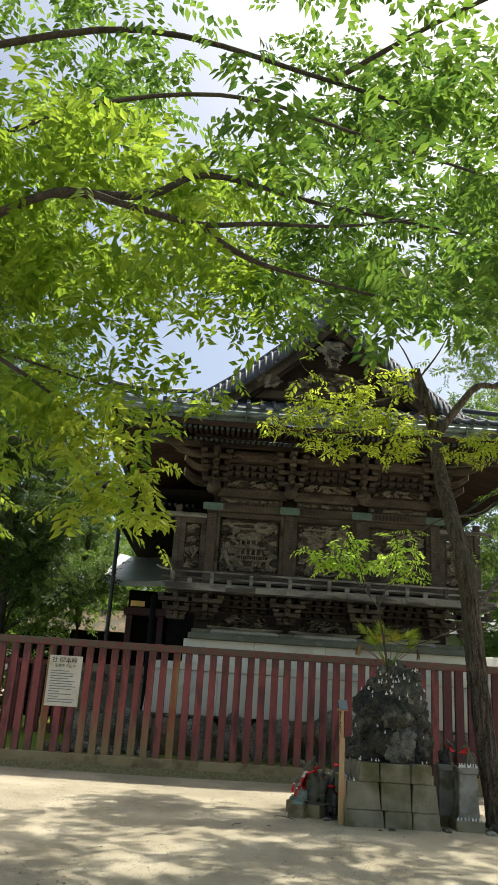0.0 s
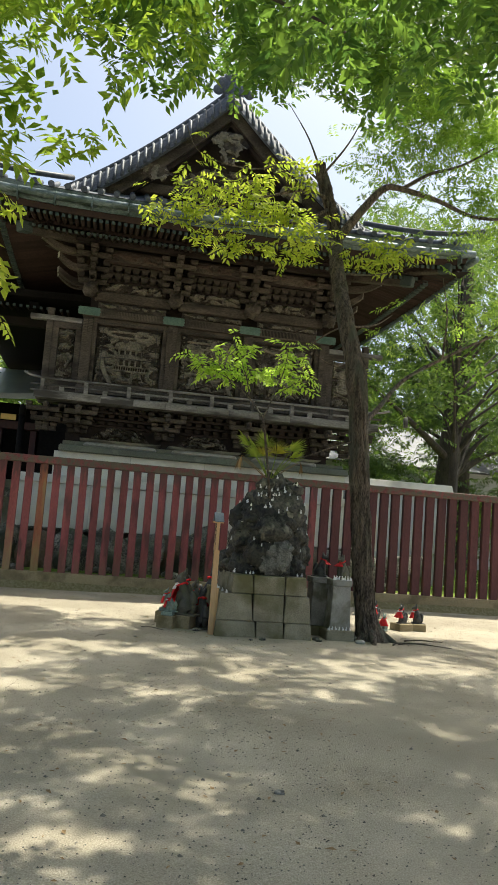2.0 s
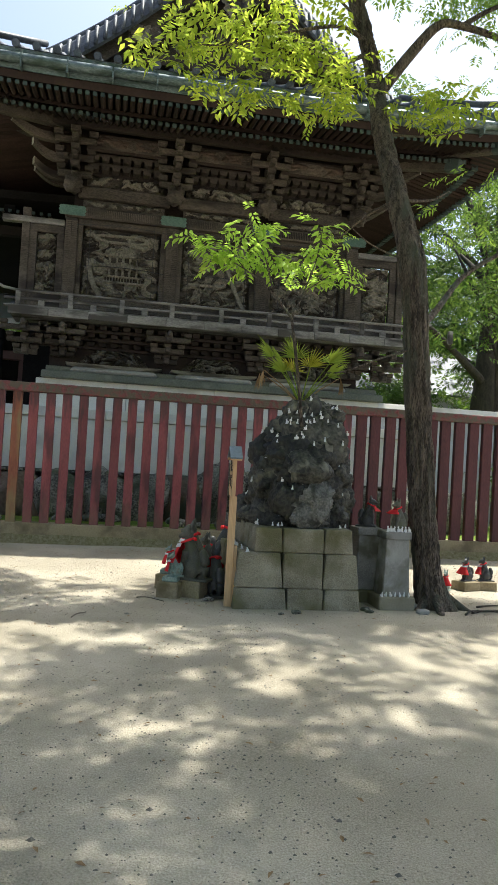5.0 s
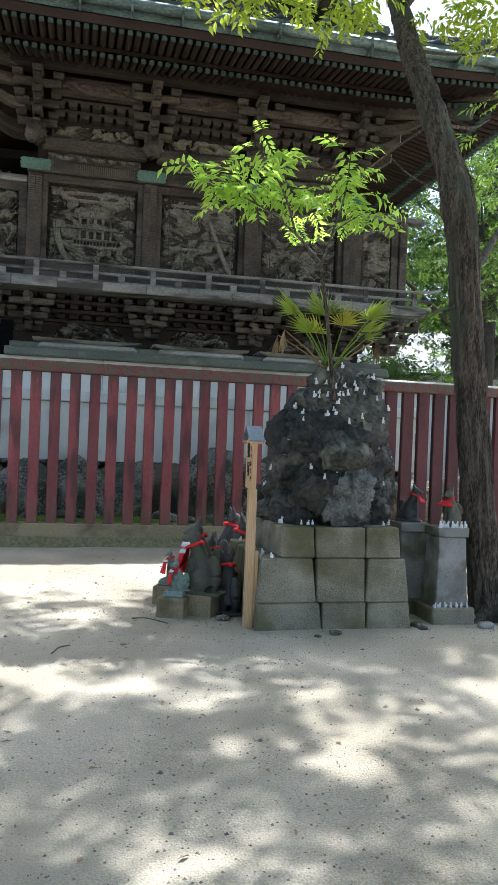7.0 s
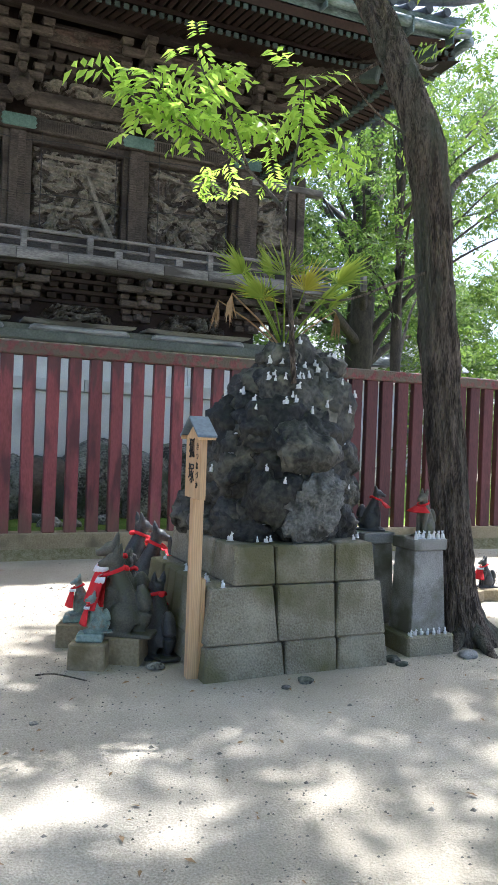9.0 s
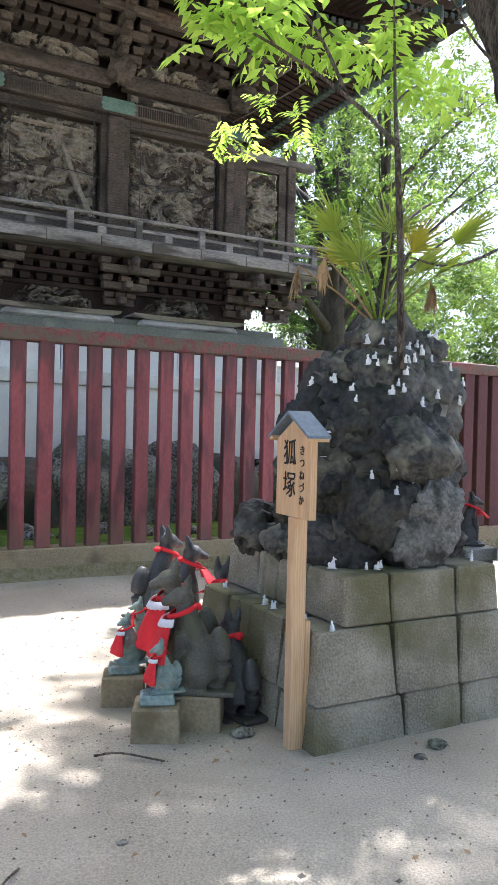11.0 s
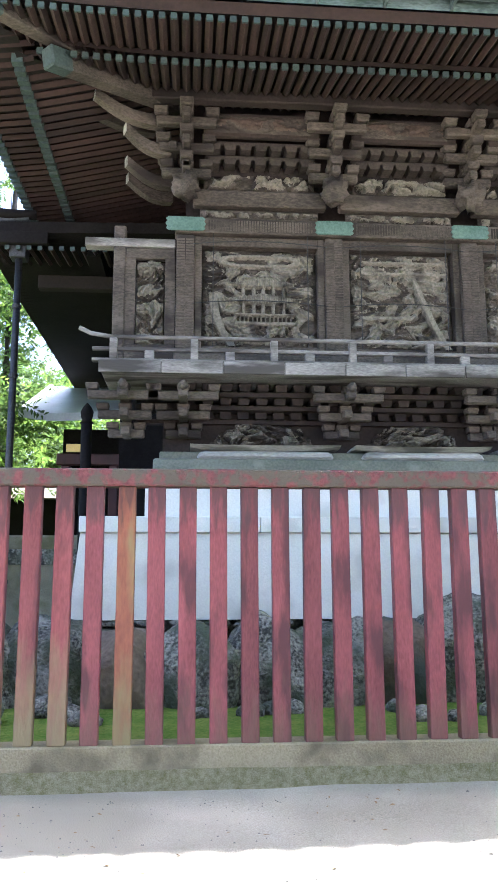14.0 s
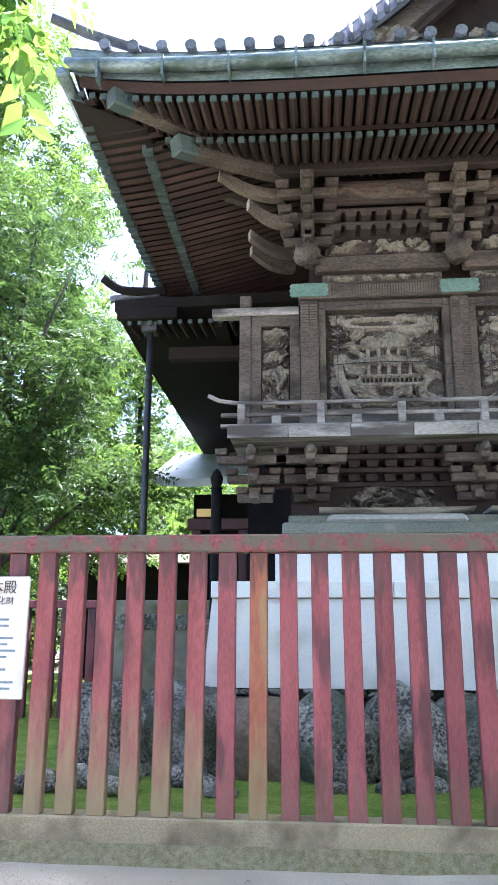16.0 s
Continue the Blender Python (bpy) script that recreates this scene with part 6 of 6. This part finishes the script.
sap = thing("mound_sapling", "slender sapling with bright green compound leaves on the mound", "sapling")
for pts, a, b in (
    ([(2.30, 10.62, 1.72), (2.21, 10.53, 2.2), (2.10, 10.44, 2.70)], 0.019, 0.014),
    ([(2.10, 10.44, 2.70), (1.95, 10.62, 2.95), (1.70, 10.86, 3.22), (1.35, 11.05, 3.42)], 0.013, 0.004),
    ([(1.95, 10.62, 2.95), (1.90, 10.8, 3.3), (1.80, 11.0, 3.62), (1.75, 11.05, 3.8)], 0.010, 0.004),
    ([(2.10, 10.44, 2.70), (2.25, 10.65, 3.0), (2.42, 10.88, 3.4), (2.5, 11.0, 3.78)], 0.012, 0.004),
    ([(2.25, 10.65, 3.0), (2.5, 10.85, 3.2), (2.75, 11.0, 3.36)], 0.007, 0.003),
    ([(1.70, 10.86, 3.22), (1.5, 10.98, 3.5), (1.45, 11.02, 3.62)], 0.006, 0.003),
):
    branch(sap, pts, a, b, M_bark, "twig", 6, 4)
sc = [(1.28, 11.05, 3.46, .10, .14, .06), (1.42, 11.02, 3.36, .12, .16, .06), (1.56, 11.0, 3.42, .13, .16, .06), (1.72, 10.95, 3.34, .12, .16, .06), (1.88, 10.9, 3.38, .12, .16, .06), (1.62, 11.05, 3.62, .10, .13, .06), (1.78, 11.05, 3.80, .11, .13, .05), (1.92, 11.0, 3.68, .11, .13, .06), (2.06, 10.9, 3.42, .10, .13, .05), (2.18, 10.85, 3.30, .10, .12, .05), (2.44, 11.0, 3.80, .12, .12, .05), (2.58, 11.0, 3.66, .12, .12, .05), (2.46, 10.95, 3.48, .11, .12, .05), (2.66, 11.0, 3.44, .11, .12, .05), (2.42, 10.85, 3.26, .11, .12, .05), (2.62, 10.95, 3.24, .12, .12, .05), (2.82, 11.0, 3.34, .10, .12, .05)]
crown(sap, "leaves", sc, 1600, 0.115, M_lime, 41, 5, 0.03, 0.4, 0.42)

# ---- boulders behind the fence ----
br = random.Random(12)
M_browrock = material("brown_boulder", (0.10, 0.07, 0.045), (0.22, 0.16, 0.11), 2.2, 20, 0.85, 0.8, vary=0.2, stain=(0.07, 0.08, 0.06), stain_scale=1.5, stain_at=0.55)
for k, (x, z, r) in enumerate(((-2.3, 0.45, .55), (-1.55, 0.5, .5), (-0.95, 0.42, .48), (-0.25, 0.5, .5), (0.45, 0.52, .5), (1.15, 0.45, .5), (1.75, 0.55, .45), (2.35, 0.62, .55), (3.05, 0.6, .5), (3.7, 0.6, .55), (4.35, 0.5, .5), (5.0, 0.45, .5), (5.7, 0.4, .5), (6.5, 0.4, .55))):
    ob = new("boulder", mesh_of("boulder", boulder_bm(r * 0.98, 0.42, r * 1.08, 60 + k), M_browrock if k % 4 == 2 else M_rock, True))
    ob.matrix_basis = pose(x, 16.42 + br.uniform(-0.06, 0.06), z + 0.06)
    tagged(ob, "rough mossy boulder under the podium", "boulder", "boulders under the podium")
for k in range(26):
    r = br.uniform(0.06, 0.16)
    ob = new("stone", mesh_of("stone", rock_bm(0, 0, 0, r * 1.3, r, r * 0.8, 90 + k, 2, 0.3), M_rock, True))
    ob.matrix_basis = pose(br.uniform(-3, 6), br.uniform(15.2, 15.9), 0.29 + r * 0.3)
    tagged(ob, "small grey stone in the moss", "stone", "stones behind the fence")

# ---- loose stones, grit and leaf litter on the yard ----
for x, y, r in ((1.30, 5.36, .024), (2.25, 10.24, .035), (2.1, 10.18, .02), (1.52, 10.70, .04), (3.52, 10.40, .05), (3.50, 10.62, .06), (2.98, 10.36, .03), (0.75, 10.1, .015), (2.97, 10.45, .04)):
    ob = new("stone", mesh_of("stone", rock_bm(0, 0, 0, r * 1.3, r, r * 0.6, int(x * 97), 3, 0.28), M_granite if r > 0.045 else M_rock, True))
    ob.matrix_basis = pose(x, y, ground_z(x, y) + r * 0.25)
    tagged(ob, "loose stone lying on the packed earth", "stone", "loose stones")
gr = np.random.default_rng(8)
V, F = [], []
for _ in range(42000):
    x, y = gr.uniform(-3.5, 7.5), 1.5 + 12.5 * gr.random() ** 1.35
    if 1.7 < x < 3 and 10.3 < y < 11.7:
        continue
    dens = noise.noise(Vector((x * 0.5, y * 0.5, 5)))
    if dens < gr.uniform(-0.6, 0.45):
        continue
    r = gr.uniform(0.003, 0.008) * (2.1 if gr.random() < 0.025 else 1)
    z = ground_z(x, y)
    a = gr.uniform(0, 6.28)
    k = len(V)
    for q in range(4):
        V.append((x + r * 1.3 * math.cos(a + q * 1.57), y + r * math.sin(a + q * 1.57), z - 0.002))
    V.append((x + gr.uniform(-.3, .3) * r, y, z + r * 0.8))
    F += [(k, k + 1, k + 4), (k + 1, k + 2, k + 4), (k + 2, k + 3, k + 4), (k + 3, k, k + 4)]
M_grit = material("dark_grit", (0.07, 0.062, 0.05), (0.26, 0.235, 0.195), 9, 40, 0.95, 0.2, vary=0, worldly=True)
tagged(new("grit", mesh_np("grit", V, F, M_grit)), "fine dark grit scattered on the earth", "gravel", kind="stuff")
n = 1700
P = np.stack([gr.uniform(-4, 8, n), gr.uniform(0.5, 14.1, n), np.zeros(n)], 1)
P[:, 2] = [ground_z(a, b) + 0.006 for a, b, _ in P]
P = P[[not (1.7 < a < 3 and 10.3 < b < 11.7) for a, b, _ in P]]
n = len(P)
az = gr.uniform(0, 6.28, n)
tagged(new("leaf_litter", leaves_mesh("leaf_litter", P, np.stack([np.cos(az), np.sin(az), gr.normal(0, 0.12, n)], 1), np.stack([gr.normal(0, .3, n), gr.normal(0, .3, n), np.ones(n)], 1), gr.uniform(0.02, 0.055, n), M_dry, 0.4)), "dry brown leaves and twigs on the ground", "leaf litter", kind="stuff")

# fallen twigs by the locust's roots and on the yard
for k, (x, y, a, ln) in enumerate(((4.05, 10.45, 20, 0.5), (4.15, 10.55, -25, 0.6), (4.25, 10.75, 5, 0.55), (3.95, 10.38, 40, 0.35), (0.85, 10.75, -35, 0.3), (0.3, 9.9, 60, 0.22))):
    z = ground_z(x, y) + 0.012
    w = Vector((math.cos(radians(a)), math.sin(radians(a)), 0))
    o = Vector((x, y, z))
    ob = new("twig", mesh_of("twig", tube_bm(curve_pts([o, o + w * ln * 0.4 + Vector((0, 0.03, 0.01)), o + w * ln], 4), grow(0.012 if k < 4 else 0.005, 0.004, 9), 6), M_bark, True))
    tagged(ob, "dry fallen twig lying on the earth", "twig", "fallen twigs")

# flat shim stones wedged between the boulders and the podium
for k in range(44):
    x = -1.4 + k * 0.165 + br.uniform(-0.04, 0.04)
    w = br.uniform(0.05, 0.10)
    bm = rock_bm(0, 0, 0, w, 0.10, br.uniform(0.022, 0.04), 200 + k, 2, 0.25)
    bm.transform(PX @ pose(x, 16.66, 1.005 + br.uniform(-0.015, 0.01), 0, br.uniform(-14, 14), br.uniform(-25, 25)))
    part("shim_stone", bm, M_rock, podium, "", True)

# ---- lower hall behind, to the side of the main hall ----
M_roofpale = material("pale_metal_roof", (0.46, 0.48, 0.50), (0.60, 0.62, 0.63), 2, 30, 0.5, 0.1, vary=0.04)
# on the lower hall this near-black also carries the deep shade round its eave
M_dark = material("near_black_timber", (0.007, 0.006, 0.006), (0.015, 0.0135, 0.0125), 2, 30, 0.9, 0.2, vary=0.1, spec=0.12)
M_gold = material("gilt_metal", (0.55, 0.36, 0.10), (0.68, 0.46, 0.16), 6, 50, 0.35, 0.1, metal=0.8, vary=0)
low = thing("lower_hall", "lower connecting hall with a dark tiled eave", "shrine", pose(-1, 19.2, 0.15))
LX = pose(1, -19.2, -0.15)


def lpart(name, bm, mat, label="", smooth=False):
    bm.transform(LX)
    return part(name, bm, mat, low, label, smooth)


lpart("wall", box_bm(-1.35, -0.42, 20.2, 31, 0.15, 6.2), M_dark, "dark timber wall")
roof = bmesh.new()
rows = []
for u in range(9):
    x = -3.25 + 2.85 * u / 8
    z = 6.24 + 0.06 * u / 8
    rows.append([roof.verts.new((x, y, z + dz)) for y, dz in ((19.1, 0.10), (20.5, 0.03), (31, 0.0), (31, -0.16), (20.5, -0.13), (19.1, -0.06))])
for a, b in zip(rows, rows[1:]):
    for k in range(6):
        roof.faces.new((a[k], a[(k + 1) % 6], b[(k + 1) % 6], b[k]))
roof.faces.new(rows[0])
roof.faces.new(rows[-1][::-1])
bmesh.ops.recalc_face_normals(roof, faces=roof.faces)
lpart("roof", roof, M_dark, "dark grey roof edge")
lpart("hip_ridge", tube_bm(curve_pts([(-3.42, 19.0, 6.66), (-3.2, 19.1, 6.52), (-2.9, 19.15, 6.49), (-2.5, 19.2, 6.5)], 4), 0.07, 8), M_dark, "upturned hip tiles", True)
lpart("eave_board", box_bm(-3.2, -2.3, 19.06, 19.16, 6.02, 6.20, 0.01), M_dark)
lpart("purlin", box_bm(-1.8, -1.6, 19.3, 31, 5.95, 6.15), M_dark)
for k in range(80):
    y = 19.25 + k * 0.145
    lpart("rafter", tube_bm([(-3.15, y, 6.14), (-1.4, y, 6.30)], 0.04, 4), M_dark)
for k in range(15):
    x = -3.02 + k * 0.15
    lpart("front_rafter", tube_bm([(x, 19.14, 5.98), (x, 19.95, 6.08)], 0.038, 4), M_rafter)
    lpart("rafter_tip", box_bm(x - 0.03, x + 0.03, 19.118, 19.138, 5.95, 6.01), M_tip)
# M_soffit again: the eave's shade is in the beam's colour
lpart("front_beam", box_bm(-2.6, -0.9, 19.98, 20.16, 5.72, 5.92, 0.01), M_soffit, "beam under the eave, coloured dark for shade")
for k in range(8):
    y = 19.2 + k * 0.26
    lpart("eave_tile", tube_bm([(-3.34, y, 6.40), (-3.0, y, 6.44), (-2.6, y, 6.46)], 0.06, 8), M_tile, "", True)
pole = thing("downpipe", "black cast downpipe with a square hopper", "drainpipe", pose(-2.74, 19.3, 0.15))
part("pipe", tube_bm([(0, 0, 0), (0, 0, 5.75)], 0.05, 12), M_darkmetal, pole, "", True)
part("hopper", box_bm(-0.11, 0.11, -0.11, 0.11, 5.72, 6.0, 0.01, (-0.03, -0.03)), M_darkmetal, pole)
part("spout", tube_bm([(0, 0, 5.98), (-0.02, 0, 6.1), (-0.25, 0, 6.12)], 0.04, 8), M_gutter, pole)
for z in (1.2, 2.6, 4.0, 5.0):
    part("clip", tube_bm([(0, 0, z), (0, 0, z + 0.05)], 0.065, 12), M_darkmetal, pole)

# small side hall with a pale roof and red walls
side = thing("side_hall", "small red hall with a pale curved roof", "shrine", pose(-1.5, 26, 0.15))
SX = pose(1.5, -26, -0.15)
roof = bmesh.new()
rows = []
for u in range(11):
    x = -3.75 + 3.6 * u / 10
    z = 4.55 + 0.45 * (u / 10) ** 1.4 + 0.18 * (1 - u / 10) ** 6
    rows.append([roof.verts.new((x, y, zz)) for y, zz in ((24.2, z), (27.5, z + 1.3), (27.5, z + 1.1), (24.2, z - 0.16))])
for a, b in zip(rows, rows[1:]):
    for k in range(4):
        roof.faces.new((a[k], a[(k + 1) % 4], b[(k + 1) % 4], b[k]))
roof.faces.new(rows[0])
roof.faces.new(rows[-1][::-1])
bmesh.ops.recalc_face_normals(roof, faces=roof.faces)
for nm, bm, mat, lab in (("roof", roof, M_roofpale, "pale swept roof"), ("wall", box_bm(-3.0, 0.4, 25.2, 29, 0.15, 4.5), M_dark, ""), ("beam", box_bm(-3.1, 0.5, 25.0, 25.18, 3.7, 3.95, 0.02), M_red, "red lacquered beam"), ("gilt_plate", box_bm(-2.9, -2.45, 24.97, 24.998, 3.97, 4.15, 0.01), M_gold, "gilt openwork plate")):
    bm.transform(SX)
    part(nm, bm, mat, side, lab)
for k, x in enumerate((-2.9, -1.9, -0.9)):
    bm = box_bm(x - 0.1, x + 0.1, 24.98, 25.19, 0.15, 3.7, 0.02)
    bm.transform(SX)
    part("column", bm, M_red, side)
post = thing("finial_post", "black post with an onion finial", "post", pose(-1.62, 18.6, 2.14))
part("shaft", tube_bm([(0, 0, -1.99), (0, 0, 1.25)], 0.07, 10), M_dark, post, "", True)
part("finial", tube_bm([(0, 0, 1.25), (0, 0, 1.29), (0, 0, 1.33), (0, 0, 1.40), (0, 0, 1.47), (0, 0, 1.52)], [0.09, 0.06, 0.075, 0.085, 0.05, 0.005], 12), M_dark, post, "", True)
orange = thing("far_hall", "far dark hall with a brown roof", "building", pose(-6, 33, 0.15))
for nm, bm, mat in (("roof", box_bm(-2.2, 3.2, -2, 3, 3.4, 4.4, 0.0, (0.4, 2.0)), M_browrock), ("wall", box_bm(-1.8, 2.8, -1.5, 2.5, 0, 3.4), M_dark)):
    part(nm, bm, mat, orange)
wall = thing("green_stone_wall", "low mossy stone wall with a cut border", "wall", pose(-2.6, 19.5, 0.15))
part("course", box_bm(-0.75, 1.2, 0, 0.3, 0.0, 1.85, 0.02), M_plinth, wall)
part("border", box_bm(-0.76, 1.21, -0.03, -0.002, 1.45, 1.66, 0.01), M_rock, wall)

# inner fence running back
inner = thing("inner_fence", "dull purple-red inner fence seen between the slats", "fence", pose(-4.6, 20.8, 0.15))
for k in range(26):
    part("slat", slat_me, None, inner, at=pose(-4.5 + k * 0.21, 0, -0.35))
part("top_rail", box_bm(-4.6, 0.95, -0.03, 0.12, 1.78, 1.9, 0.01), M_red, inner)

# ---- beyond the fence on the other side ----
house = thing("distant_house", "pale house with a grey sloping roof behind the trees", "house", pose(15, 36, 0.15))
part("wall", box_bm(-6, 6, -3, 3, 0, 4.6), M_roofpale, house)
bm = bmesh.new()
q = [(-6.6, -3.8, 4.3), (6.6, -3.8, 4.3), (6.6, 0, 6.6), (-6.6, 0, 6.6), (-6.6, 3.8, 4.3), (6.6, 3.8, 4.3)]
v = [bm.verts.new(p) for p in q]
for f in ((0, 1, 2, 3), (3, 2, 5, 4), (0, 3, 4), (1, 5, 2), (0, 4, 5, 1)):
    bm.faces.new([v[i] for i in f])
bmesh.ops.recalc_face_normals(bm, faces=bm.faces)
part("roof", bm, M_tile, house, "grey tile roof")
for k in range(4):
    win = part("window", box_bm(-4.6 + 2.6 * k, -3.3 + 2.6 * k, -3.06, -3.002, 1.2, 3.2, 0.01), M_darkmetal, house, "dark window")
shed = thing("low_shed", "low white shed behind the fence", "shed", pose(7.2, 18.6, 0.15))
part("wall", box_bm(-1.4, 1.1, -0.4, 0.8, 0, 2.28), M_roofpale, shed)
part("roof", box_bm(-1.5, 1.2, -0.55, 0.95, 2.282, 2.52, 0.01, (0.0, 0.12)), M_white, shed, "white metal roof")
hedge = thing("hedge", "clipped green hedge behind the fence", "hedge")
crown(hedge, "foliage", cloud(51, 8.4, 16, 17.2, 18.4, 0.4, 2.2, 46, (0.5, 0.8)), 60, 0.10, M_leaffar, 51, 5, 0.1)
# woods that close the view
for k, (x, y, w) in enumerate(((-22, 40, 10), (-12, 46, 9), (0, 52, 10), (14, 48, 9), (26, 42, 10))):
    wd = thing("distant_wood", "green wood closing the view behind the shrine", "woodland", kind="stuff")
    crown(wd, "foliage", cloud(60 + k, x - w, x + w, y - 3, y + 3, 0.5, 11, 60, (1.6, 2.8)), 2.6, 0.42, M_leaffar, 60 + k, 5, 0.5)
